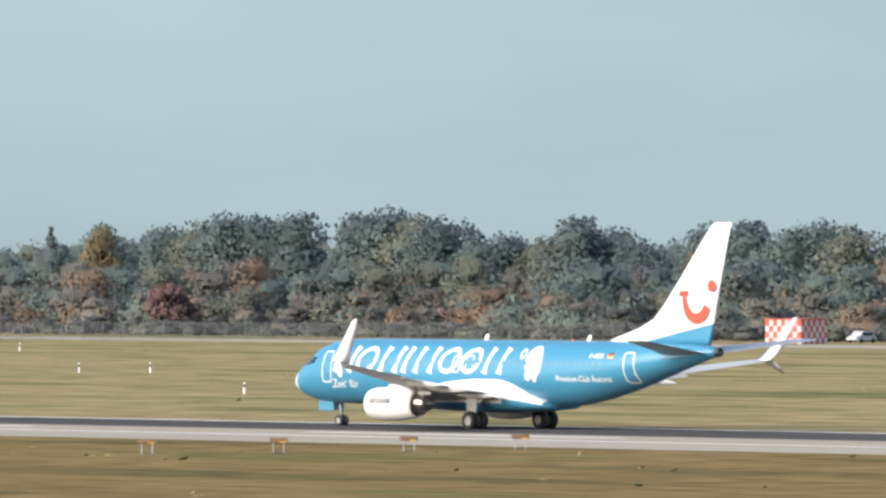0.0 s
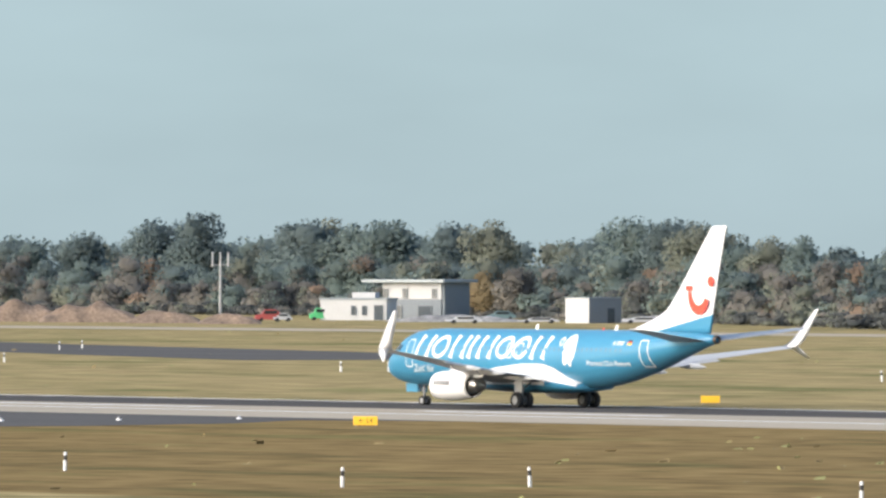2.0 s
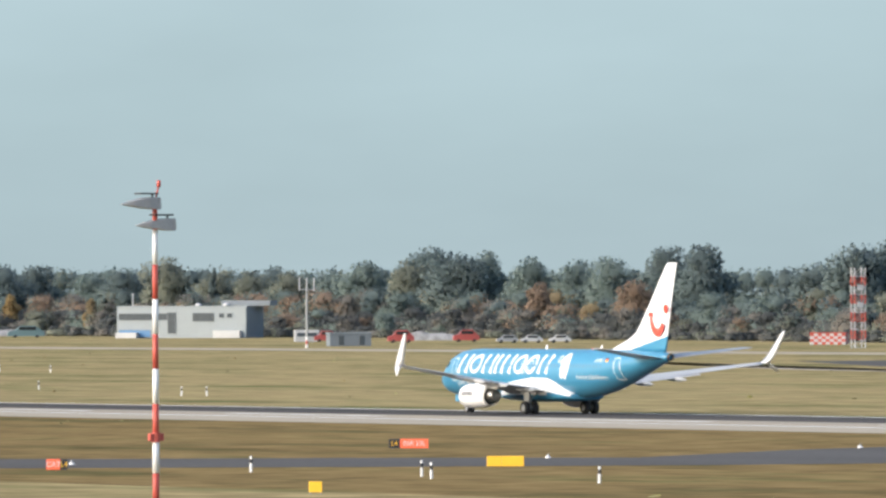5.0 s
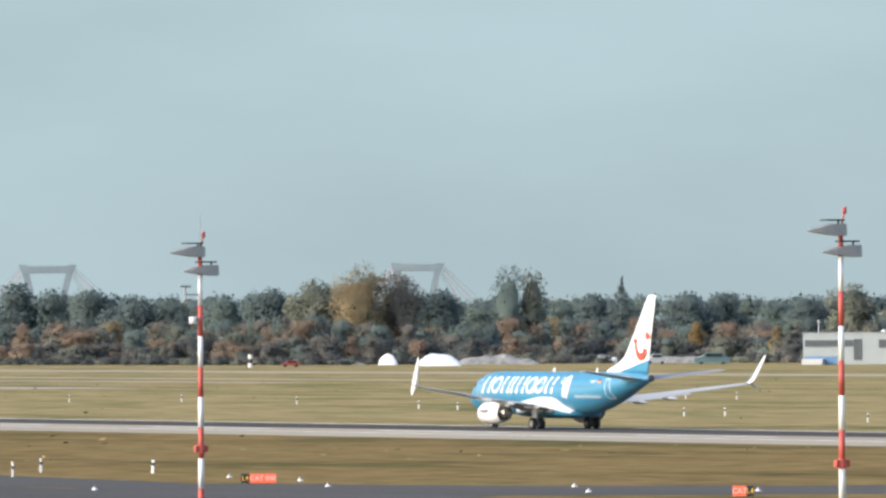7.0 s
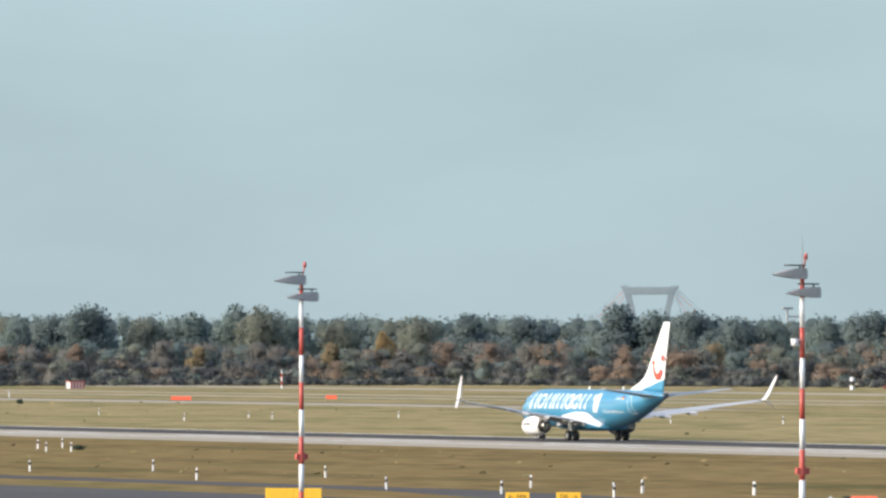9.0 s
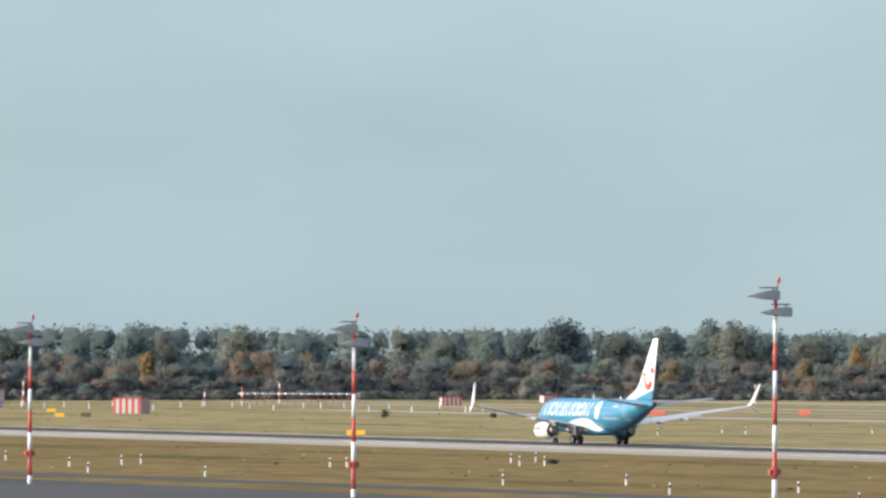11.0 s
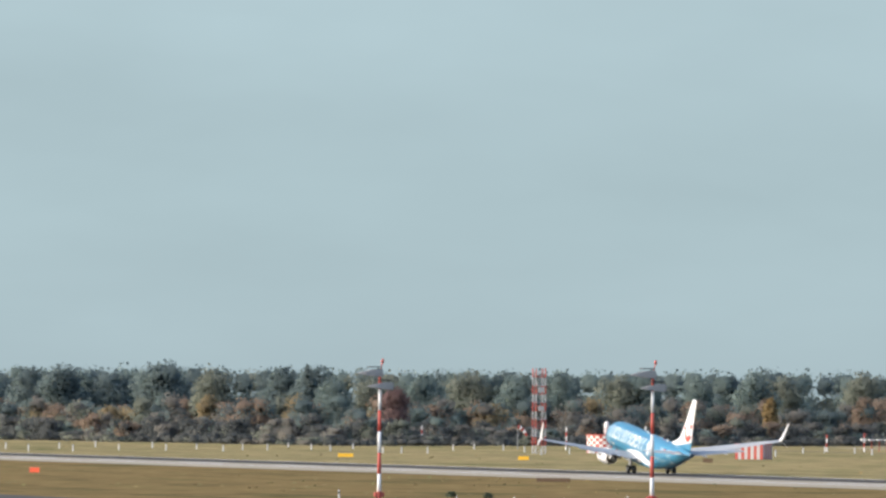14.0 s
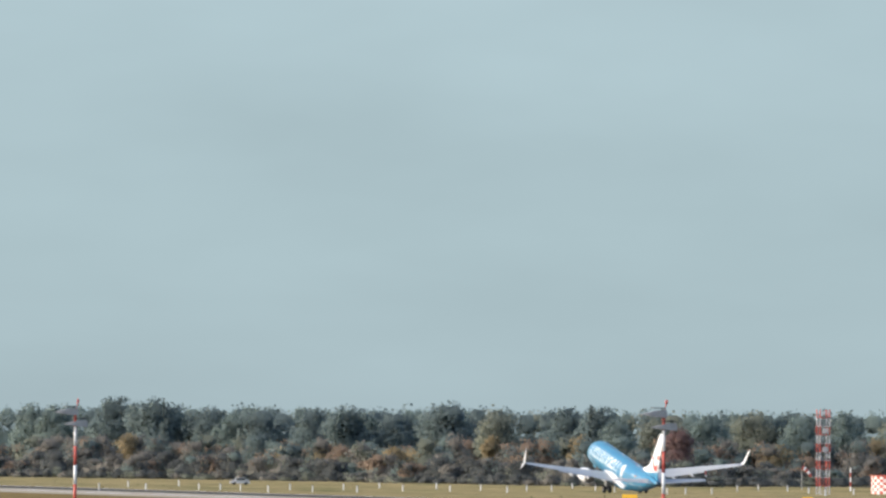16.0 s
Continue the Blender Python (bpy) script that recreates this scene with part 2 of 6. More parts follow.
def grass_tufts():
    rng = np.random.default_rng(11)
    quads, mats = [], []
    for n, x0, x1, y0, y1, hs in ((700, -1350, -330, 263, 393, 0.10), (300, -1700, -440, 452, 845, 0.13), (200, -2300, -1300, 452, 640, 0.16)):
        x = rng.uniform(x0, x1, n)
        y = y0 + (y1 - y0) * rng.beta(1, 1, n)
        keep = np.array([noise.noise((a * 0.012, b * 0.05, 0)) + 0.35 * noise.noise((a * 0.08, b * 0.2, 3)) > -0.12 for a, b in zip(x, y)])
        keep &= ~((x > -720) & (x < -545) & (y > 300) & (y < 396)) & ~((x > -660) & (x < -480) & (y < 330))
        keep &= ~((x < -600) & (y < 290))
        x, y = x[keep], y[keep]
        m = len(x)
        for k in range(2):
            a = rng.uniform(0, math.pi, m)
            w = rng.uniform(0.08, 0.35, m)
            h = rng.gamma(3.0, hs / 3, m) * 0.8 + 0.02
            dx, dy = np.cos(a) * w, np.sin(a) * w
            lx, ly = rng.normal(scale=0.15, size=m), 0.15 + rng.normal(scale=0.12, size=m)
            z = np.zeros(m)
            quads.append(np.stack([np.stack([x - dx, y - dy, z], 1), np.stack([x + dx, y + dy, z], 1), np.stack([x + dx * 0.6 + lx, y + dy * 0.6 + ly, h], 1), np.stack([x - dx * 0.7 + lx, y - dy * 0.7 + ly, h * 0.8], 1)], 1))
            mats.append(rng.choice(4, m, p=[0.2, 0.0, 0.5, 0.3]))
    me = quad_mesh("grass_tufts", np.concatenate(quads), [material("straw_grass", (0.30, 0.22, 0.10), 0.9, 0, 0.1, 0.3, 2.0, 0, 0.2), material("pale_grass", (0.36, 0.29, 0.14), 0.9, 0, 0.1, 0.3, 2.0, 0, 0.2), material("green_grass", (0.19, 0.19, 0.08), 0.9, 0, 0.1, 0.3, 2.0, 0, 0.2), material("dark_weeds", (0.17, 0.13, 0.065), 0.9, 0, 0.1, 0.3, 2.0, 0, 0.2)], np.concatenate(mats))
    tagged(new("grass_tufts", me), "tufts of dry yellow and green grass", "grass", kind="stuff")


# ---- sky backdrop ----
def sky_backdrop():
    m = bpy.data.materials.new("hazy_sky")
    m.use_nodes = True
    n, l = m.node_tree.nodes, m.node_tree.links
    n.remove(n["Principled BSDF"])
    em = n.new("ShaderNodeEmission")
    l.new(em.outputs[0], n["Material Output"].inputs[0])
    tc, sep, rg, ramp = (n.new(k) for k in ("ShaderNodeTexCoord", "ShaderNodeSeparateXYZ", "ShaderNodeMapRange", "ShaderNodeValToRGB"))
    l.new(tc.outputs["Object"], sep.inputs[0])
    l.new(sep.outputs["Z"], rg.inputs["Value"])
    rg.inputs["From Min"].default_value, rg.inputs["From Max"].default_value = 0, 260
    e = ramp.color_ramp.elements
    e[0].position, e[0].color = 0.0, (0.2145, 0.2729, 0.2941, 1)
    e[1].position, e[1].color = 1.0, (0.2518, 0.3290, 0.3574, 1)
    q = e.new(0.35)
    q.color = (0.2282, 0.2965, 0.3184, 1)
    l.new(rg.outputs[0], ramp.inputs[0])
    mp, no, r2, sc = (n.new(k) for k in ("ShaderNodeMapping", "ShaderNodeTexNoise", "ShaderNodeMapRange", "ShaderNodeVectorMath"))
    mp.inputs["Scale"].default_value = (0.004, 0.004, 0.013)
    l.new(tc.outputs["Object"], mp.inputs[0])
    l.new(mp.outputs[0], no.inputs["Vector"])
    no.inputs["Detail"].default_value, no.inputs["Scale"].default_value = 4, 1.0
    r2.inputs["From Min"].default_value, r2.inputs["From Max"].default_value = 0.25, 0.75
    r2.inputs["To Min"].default_value, r2.inputs["To Max"].default_value = 0.92, 1.07
    l.new(no.outputs[0], r2.inputs["Value"])
    sc.operation = "SCALE"
    l.new(ramp.outputs[0], sc.inputs[0])
    l.new(r2.outputs[0], sc.inputs["Scale"])
    l.new(sc.outputs[0], em.inputs[0])
    bm = bmesh.new()
    rows = []
    for i in range(61):
        b = radians(2 + i)
        rows.append([bm.verts.new((-4700 * math.cos(b), 4700 * math.sin(b), z)) for z in (-60, 900)])
    for a, b in zip(rows, rows[1:]):
        bm.faces.new((a[0], a[1], b[1], b[0]))
    tagged(part("backdrop", bm, m), "pale blue-grey hazy sky", "sky", kind="structure")


sky_backdrop()


# ---- the airliner: local x runs aft from the main wheels, y to starboard ----
MAIN = 19.6
M_PANE = material("grey_cabin_pane", (0.16, 0.26, 0.33), 0.25, 0, 2.0, 0.1, 9.0)
PAD = 0.02
STATIONS = [  # aft of the nose, top, bottom, half width
    (0.0, 2.78, 2.70, 0.03), (0.12, 3.02, 2.48, 0.28), (0.45, 3.33, 2.20, 0.58), (1.0, 3.70, 1.92, 0.92), (1.7, 4.10, 1.70, 1.22),
    (2.3, 4.52, 1.58, 1.42), (3.0, 4.93, 1.49, 1.60), (4.0, 5.22, 1.43, 1.76), (5.2, 5.36, 1.40, 1.85), (6.6, 5.41, 1.38, 1.88),
    (10, 5.41, 1.38, 1.88), (14, 5.41, 1.38, 1.88), (18, 5.41, 1.38, 1.88), (22, 5.41, 1.38, 1.88), (24.5, 5.41, 1.40, 1.88), (26.5, 5.41, 1.55, 1.86),
    (28.5, 5.41, 1.90, 1.78), (30.5, 5.40, 2.38, 1.62), (32.5, 5.37, 2.95, 1.37), (34.5, 5.32, 3.58, 1.03), (36.2, 5.25, 4.08, 0.70), (37.4, 5.15, 4.42, 0.45), (38.0, 5.03, 4.58, 0.27)]


def body_at(a):
    """Top, bottom and half width of the fuselage at a metres behind its nose."""
    for p, q in zip(STATIONS, STATIONS[1:]):
        if a <= q[0]:
            u = (a - p[0]) / (q[0] - p[0])
            return [p[k] + (q[k] - p[k]) * u for k in (1, 2, 3)]
    return list(STATIONS[-1][1:])


def on_skin(a, z, side=-1, lift=0.012):
    """The point on the fuselage's flank at that station and height."""
    top, bot, w = body_at(a)
    c, h = (top + bot) / 2, (top - bot) / 2
    k = max(-0.999, min(0.999, (z - c) / h))
    s = math.sqrt(1 - k * k)
    y = w * s
    n = Vector((0, s / w, k / h)).normalized()
    return Vector((a - MAIN, side * (y + n.y * lift), z + n.z * lift))


def strip(bm, pts, width, side=-1, lift=0.014, closed=False):
    """A painted stroke along (station, height) points, wrapped on the skin; width a number or a list."""
    n = len(pts)
    rows = []
    for i, (a, z) in enumerate(pts):
        p, q = (pts[(i - 1) % n], pts[(i + 1) % n]) if closed else (pts[max(i - 1, 0)], pts[min(i + 1, n - 1)])
        d = Vector((q[0] - p[0], q[1] - p[1])).normalized()
        w = (width[i] if isinstance(width, list) else width) / 2
        rows.append([bm.verts.new(on_skin(a - d.y * w * k, z + d.x * w * k, side, lift)) for k in (-1, 0, 1)])
    for i in range(n if closed else n - 1):
        a, b = rows[i], rows[(i + 1) % n]
        for k in (0, 1):
            bm.faces.new((a[k], a[k + 1], b[k + 1], b[k]))


def line(p, q, n=6):
    return [(p[0] + (q[0] - p[0]) * i / n, p[1] + (q[1] - p[1]) * i / n) for i in range(n + 1)]


def oval(a, z, ra, rz, lean=0.0, n=24, t0=0.0, t1=2 * math.pi):
    return [(a + ra * math.cos(t) - lean * rz * math.sin(t), z + rz * math.sin(t)) for t in (t0 + (t1 - t0) * i / n for i in range(n))]


def airfoil(le, chord, y, z, thick, n=9, twist=0.0):
    """Ring of points of a wing section, nose at (le, y, z)."""
    up, lo = [], []
    for i in range(n):
        u = 0.5 - 0.5 * math.cos(math.pi * i / (n - 1))
        t = thick * chord * 5 * (0.2969 * math.sqrt(u) - 0.126 * u - 0.3516 * u * u + 0.2843 * u ** 3 - 0.1015 * u ** 4)
        cam_ = 0.06 * thick * chord * math.sin(math.pi * u)
        up.append((le + u * chord, y, z + t + cam_ - twist * u * chord))
        lo.append((le + u * chord, y, z - t * 0.8 + cam_ - twist * u * chord))
    return up + lo[-2:0:-1]


def fin_foil(le, te, z, thick, n=8):
    a, b = [], []
    for i in range(n):
        u = 0.5 - 0.5 * math.cos(math.pi * i / (n - 1))
        t = thick * math.sin(math.pi * u ** 0.75) if 0 < u < 1 else 0.01
        a.append((le + u * (te - le), t, z))
        b.append((le + u * (te - le), -t, z))
    return a + b[-2:0:-1]


def livery(name):
    """Blue below a rising line, white above: the paint of the tail."""
    m = bpy.data.materials.new(name)
    m.use_nodes = True
    n, l = m.node_tree.nodes, m.node_tree.links
    bs = n["Principled BSDF"]
    bs.inputs["Roughness"].default_value = 0.33
    tc, sep, mul, sub, gt, mix = (n.new(k) for k in ("ShaderNodeTexCoord", "ShaderNodeSeparateXYZ", "ShaderNodeMath", "ShaderNodeMath", "ShaderNodeMath", "ShaderNodeMix"))
    l.new(tc.outputs["Object"], sep.inputs[0])
    mul.operation, sub.operation, gt.operation = "MULTIPLY_ADD", "SUBTRACT", "GREATER_THAN"
    l.new(sep.outputs["X"], mul.inputs[0])
    mul.inputs[1].default_value, mul.inputs[2].default_value = 0.19, 5.45 - 0.19 * 12.4
    l.new(sep.outputs["Z"], sub.inputs[0])
    l.new(mul.outputs[0], sub.inputs[1])
    l.new(sub.outputs[0], gt.inputs[0])
    gt.inputs[1].default_value = 0.0
    mix.data_type = "RGBA"
    mix.inputs["A"].default_value, mix.inputs["B"].default_value = (0.045, 0.205, 0.335, 1), (0.7, 0.7, 0.7, 1)
    l.new(gt.outputs[0], mix.inputs["Factor"])
    l.new(mix.outputs["Result"], bs.inputs["Base Color"])
    return m


M_TAIL = livery("tail_paint")


def wheel(parent, x, y, r, w, name="wheel"):
    bm = bmesh.new()
    prof = [(r * 0.55, -w / 2), (r * 0.9, -w / 2), (r, -w * 0.3), (r, w * 0.3), (r * 0.9, w / 2), (r * 0.55, w / 2)]
    n = 28
    loft(bm, [[(x + q * math.cos(t), y + k, r + q * math.sin(t)) for t in (2 * math.pi * i / n for i in range(n))] for q, k in prof], True, False)
    t = part("tyre", bm, M_TYRE, parent, "black rubber tyre", True)
    bm = bmesh.new()
    prof = [(0.01, -w * 0.42), (r * 0.3, -w * 0.42), (r * 0.5, -w * 0.3), (r * 0.56, -w * 0.45), (r * 0.56, w * 0.45), (r * 0.5, w * 0.3), (0.01, w * 0.42)]
    loft(bm, [[(x + q * math.cos(t), y + k, r + q * math.sin(t)) for t in (2 * math.pi * i / n for i in range(n))] for q, k in prof], True, True)
    part("rim", bm, M_GREY, parent, "grey metal rim", True)


def text_on_skin(name, body, a0, z0, size, parent, mat, side=-1, shear=0.0):
    cu = bpy.data.curves.new("lettering", "FONT")
    cu.body, cu.size, cu.shear = body, size, shear
    ob = new("lettering", cu)
    me = bpy.data.meshes.new_from_object(ob.evaluated_get(bpy.context.evaluated_depsgraph_get()))
    bpy.data.objects.remove(ob)
    for v in me.vertices:
        v.co = on_skin(a0 + v.co.x, z0 + v.co.y, side, 0.02)
    me.materials.append(mat)
    o = new(name, me)
    o.parent = parent
    return o


def airliner():
    plane = tagged(empty("airliner"), "light blue twin-engine airliner with white tail, taking off", "airplane")
    # fuselage
    n = 48
    rings = []
    fine = [STATIONS[0][0]]
    for p, q in zip(STATIONS, STATIONS[1:]):
        k = 2 if q[0] - p[0] > 1 else 1
        fine += [p[0] + (q[0] - p[0]) * (i + 1) / k for i in range(k)]
    for a in fine:
        top, bot, w = body_at(a)
        c, h = (top + bot) / 2, (top - bot) / 2
        rings.append([(a - MAIN, w * math.cos(t), c + h * math.sin(t)) for t in (2 * math.pi * i / n for i in range(n))])
    bm = bmesh.new()
    loft(bm, rings)
    for f in bm.faces:
        if f.calc_center_median().x < 0.95 - MAIN:
            f.material_index = 1
    part("fuselage", bm, [M_BLUE, M_WHITE], plane, "light blue painted fuselage with white nose cone", True)
    bm = bmesh.new()
    lathe(bm, [(37.9 - MAIN, 0.30), (38.15 - MAIN, 0.27), (38.15 - MAIN, 0.2), (37.8 - MAIN, 0.15)], 0, 4.8, 16, True)
    part("tail_exhaust", bm, M_DARKMETAL, plane, "dark metal exhaust ring", True)
    # belly and wing-root fairing, white
    bm = bmesh.new()
    rr = []
    for a, w, lo, hi in ((11.6, 1.2, 1.30, 1.7), (13.0, 1.86, 1.16, 2.4), (15.5, 2.02, 1.05, 2.75), (18.5, 2.05, 1.02, 2.9), (21.0, 2.03, 1.05, 2.75), (22.8, 1.93, 1.12, 2.35), (24.2, 1.6, 1.25, 1.8)):
        rr.append([(a - MAIN, w * math.copysign(abs(math.cos(t)) ** 0.6, math.cos(t)), (lo + hi) / 2 + (hi - lo) / 2 * math.copysign(abs(math.sin(t)) ** 0.7, math.sin(t))) for t in (2 * math.pi * i / 28 for i in range(28))])
    loft(bm, rr)
    for f in bm.faces:
        if f.calc_center_median().z > 1.7:
            f.material_index = 1
    part("wing_root_fairing", bm, [M_BLUE, M_WHITE], plane, "white and blue fairing at the wing root", True)
    # white sweep of paint above the wing root
    for side in (-1, 1):
        bm = bmesh.new()
        xs = [13.2 + 10.0 * i / 40 for i in range(41)]
        rows = []
        for a in xs:
            u = (a - 13.2) / 10.0
            hi = 2.45 + 0.6 * (u / 0.5) ** 0.7 if u < 0.5 else 3.05 if u < 0.68 else 3.05 - 1.0 * ((u - 0.68) / 0.32) ** 2.2
            lo = 1.7
            rows.append([bm.verts.new(on_skin(a, lo + (hi - lo) * k / 6, side, 0.016)) for k in range(7)])
        for p, q in zip(rows, rows[1:]):
            for k in range(6):
                bm.faces.new((p[k], q[k], q[k + 1], p[k + 1]))
        part("white_sweep", bm, M_WHITE, plane, "white painted sweep over the wing root")
    # cockpit panes
    for side in (-1, 1):
        for a0, a1, z0, z1 in ((1.55, 2.15, 3.72, 4.12), (2.2, 2.75, 3.78, 4.28), (2.8, 3.3, 3.85, 4.25)):
            bm = bmesh.new()
            g = [[bm.verts.new(on_skin(a0 + (a1 - a0) * i / 3 + 0.25 * (j / 3), z0 + (z1 - z0) * j / 3, side, 0.015)) for j in range(4)] for i in range(4)]
            for i in range(3):
                for j in range(3):
                    bm.faces.new((g[i][j], g[i + 1][j], g[i + 1][j + 1], g[i][j + 1]))
            part("cockpit_pane", bm, M_DARK, plane, "dark cockpit glass")
    # cabin windows
    for side in (-1, 1):
        base = None
        for i in range(44):
            a = 6.4 + i * 0.535
            if base is None:
                bm = bmesh.new()
                vs = [bm.verts.new((0.11 * math.cos(t), 0, 0.16 * math.sin(t))) for t in (2 * math.pi * k / 10 for k in range(10))]
                bm.faces.new(vs)
                base = part("cabin_window", bm, M_PANE, plane, "small dark cabin window")
                ob = base
            else:
                ob = new("cabin_window", base.data)
                ob.parent = plane
            p = on_skin(a, 4.05, side, 0.02)
            ob.matrix_basis = Matrix.Translation(p) @ Matrix.Rotation(side * 0.30, 4, "X")
    # door outlines
    for side in (-1, 1):
        for a0, a1, z0, z1 in ((4.35, 5.2, 2.75, 4.6), (31.3, 32.1, 2.95, 4.72), (16.4, 17.0, 3.45, 4.45), (17.6, 18.2, 3.45, 4.45)):
            bm = bmesh.new()
            r = 0.16
            pts = []
            for cx, cz, t0 in ((a1 - r, z1 - r, 0), (a0 + r, z1 - r, 90), (a0 + r, z0 + r, 180), (a1 - r, z0 + r, 270)):
                pts += [(cx + r * math.cos(radians(t0 + 30 * k)), cz + r * math.sin(radians(t0 + 30 * k))) for k in range(4)]
            dense = []
            for i, p in enumerate(pts):
                q = pts[(i + 1) % len(pts)]
                k = max(1, int(math.hypot(q[0] - p[0], q[1] - p[1]) / 0.25))
                dense += line(p, q, k)[:-1]
            strip(bm, dense, 0.075, side, 0.018, True)
            part("door_outline", bm, M_WHITE, plane, "white outline of a cabin door")
    # large white shapes in place of the name on the flank
    for side in (-1, 1):
        for kind, a in (("pair", 5.3), ("ring", 7.5), ("pair", 9.5), ("bar", 11.6), ("pair", 12.7), ("ring", 15.05), ("ring", 17.0), ("pair", 19.0)):
            bm = bmesh.new()
            z0, z1, lean = 3.38, 4.92, 0.3
            hgt = z1 - z0
            sl = lambda p: [(q[0] + (q[1] - z0) * lean * (1 if side < 0 else -1) * 1.0, q[1]) for q in p]
            if kind in ("bar", "pair"):
                strip(bm, sl(line((a + 0.3, z0), (a + 0.3, z1), 10)), [0.55, 0.36, 0.29, 0.26, 0.25, 0.25, 0.25, 0.26, 0.29, 0.36, 0.55], side)
            if kind == "pair":
                strip(bm, sl(line((a + 1.6, z0), (a + 1.6, z1), 10)), [0.55, 0.36, 0.29, 0.26, 0.25, 0.25, 0.25, 0.26, 0.29, 0.36, 0.55], side, 0.015)
            if kind == "ring":
                strip(bm, sl(oval(a + 0.75, (z0 + z1) / 2, 0.78, hgt / 2 - 0.1)), 0.24, side, 0.014, True)
            part("white_lettering_shape", bm, M_WHITE, plane, "large white painted shape")
        # round emblem
        bm = bmesh.new()
        strip(bm, oval(23.6, 4.1, 0.36, 0.62, 0.12), 0.72, side, 0.014, True)
        strip(bm, oval(23.25, 3.4, 0.14, 0.3, -0.2), 0.25, side, 0.016, True)
        strip(bm, oval(23.75, 3.3, 0.1, 0.3, 0.2), 0.2, side, 0.018, True)
        part("emblem", bm, M_WHITE, plane, "white oval emblem")
        bm = bmesh.new()
        strip(bm, oval(22.5, 4.6, 0.2, 0.26), 0.1, side, 0.014, True)
        part("small_emblem", bm, M_WHITE, plane, "small white ring emblem")
        # plain bars for the registration
        bm = bmesh.new()
        for i in range(6):
            if i != 1:
                strip(bm, line((28.45 + i * 0.2, 4.38), (28.5 + i * 0.2, 4.66), 3), 0.09, side, 0.014)
            else:
                strip(bm, line((28.6, 4.5), (28.72, 4.5), 2), 0.06, side, 0.014)
        part("registration_bars", bm, M_WHITE, plane, "small white bars")
        for z, mat in ((4.67, M_BLACK), (4.56, M_RED), (4.45, M_YELLOW)):
            bm = bmesh.new()
            strip(bm, line((29.95, z), (30.4, z), 3), 0.11, side, 0.014)
            part("flag_stripe", bm, mat, plane, "stripe of a small flag")
    text_on_skin("slogan", "Premium Club Resorts", 25.7, 2.98, 0.49, plane, M_WHITE)
    text_on_skin("slogan", "\u201aZeit\u2018 f\u00fcr", 5.1, 2.42, 0.72, plane, M_WHITE, -1, 0.15)
    # fin
    bm = bmesh.new()
    secs = [(27.8, 37.35, 5.2, 0.14), (29.0, 37.45, 5.62, 0.16), (30.9, 37.6, 6.15, 0.19), (32.3, 37.7, 6.75, 0.21), (33.1, 37.85, 7.5, 0.2), (34.8, 38.3, 9.4, 0.17), (36.5, 38.8, 11.4, 0.13), (37.3, 39.05, 12.3, 0.11), (37.6, 39.1, 12.5, 0.06)]
    loft(bm, [fin_foil(a - MAIN, b - MAIN, z, t) for a, b, z, t in secs])
    part("fin", bm, M_TAIL, plane, "white tail fin with blue base", True)
    for side in (-1, 1):
        bm = bmesh.new()
        lift = 0.23

        def flat(pts, w):
            rows = []
            for i, p in enumerate(pts):
                q0, q1 = pts[max(i - 1, 0)], pts[min(i + 1, len(pts) - 1)]
                d = Vector((q1[0] - q0[0], q1[1] - q0[1])).normalized()
                k = (w[i] if isinstance(w, list) else w) / 2
                rows.append([bm.verts.new((p[0] - d.y * k * s - MAIN, side * lift, p[1] + d.x * k * s)) for s in (-1, 1)])
            for p, q in zip(rows, rows[1:]):
                bm.faces.new((p[0], p[1], q[1], q[0]))
        flat([(34.8, 8.28), (35.6, 8.28)], 0.34)
        arc = [(36.25 - 1.0 * math.cos(t), 8.1 - 1.3 * math.sin(t)) for t in (math.pi * i / 22 for i in range(20))]
        flat(arc, [0.34 + 0.3 * math.sin(math.pi * i / 22) for i in range(20)])
        part("red_smile", bm, M_RED, plane, "red painted curve")
        bm = bmesh.new()
        bm.faces.new([bm.verts.new((37.55 + 0.34 * math.cos(t) - MAIN, side * 0.2, 8.75 + 0.36 * math.sin(t))) for t in (2 * math.pi * i / 20 for i in range(20))])
        part("red_dot", bm, M_RED, plane, "red painted dot")
    # tailplanes
    for side in (-1, 1):
        bm = bmesh.new()
        secs = [(33.3, 4.1, 0.5, 4.72, 0.1), (34.2, 3.6, 1.6, 4.85, 0.1), (37.4, 1.75, 6.9, 5.5, 0.09), (37.75, 1.35, 7.17, 5.54, 0.05)]
        loft(bm, [airfoil(a - MAIN, c, side * y, z, t) for a, c, y, z, t in secs])
        part("tailplane", bm, M_GREYWING, plane, "grey tailplane", True)
    # antennas and beacon
    for a in (17.4, 26.6):
        bm = bmesh.new()
        loft(bm, [[(a - MAIN + dx * s + k, dy * s, z) for dx, dy in ((-0.2, 0), (0, 0.03), (0.2, 0), (0, -0.03))] for z, s, k in ((5.38, 1, 0), (5.75, 0.6, 0.15))])
        part("antenna", bm, M_WHITE, plane, "white blade antenna")
    # wings
    wings = []
    for side in (-1, 1):
        bm = bmesh.new()
        secs = [(12.7, 8.2, 1.2, 1.95, 0.115), (13.6, 7.2, 2.2, 2.08, 0.11), (16.2, 4.8, 5.75, 2.6, 0.10), (19.2, 3.3, 11.0, 3.27, 0.095), (22.4, 1.85, 16.6, 3.95, 0.10), (22.75, 1.6, 17.1, 4.03, 0.09)]
        loft(bm, [airfoil(a - MAIN, c, side * (y - 1.9), z - 2.0, t, 11, 0.02) for a, c, y, z, t in secs])
        w = part("wing", bm, M_GREYWING, plane, "light grey swept wing", True)
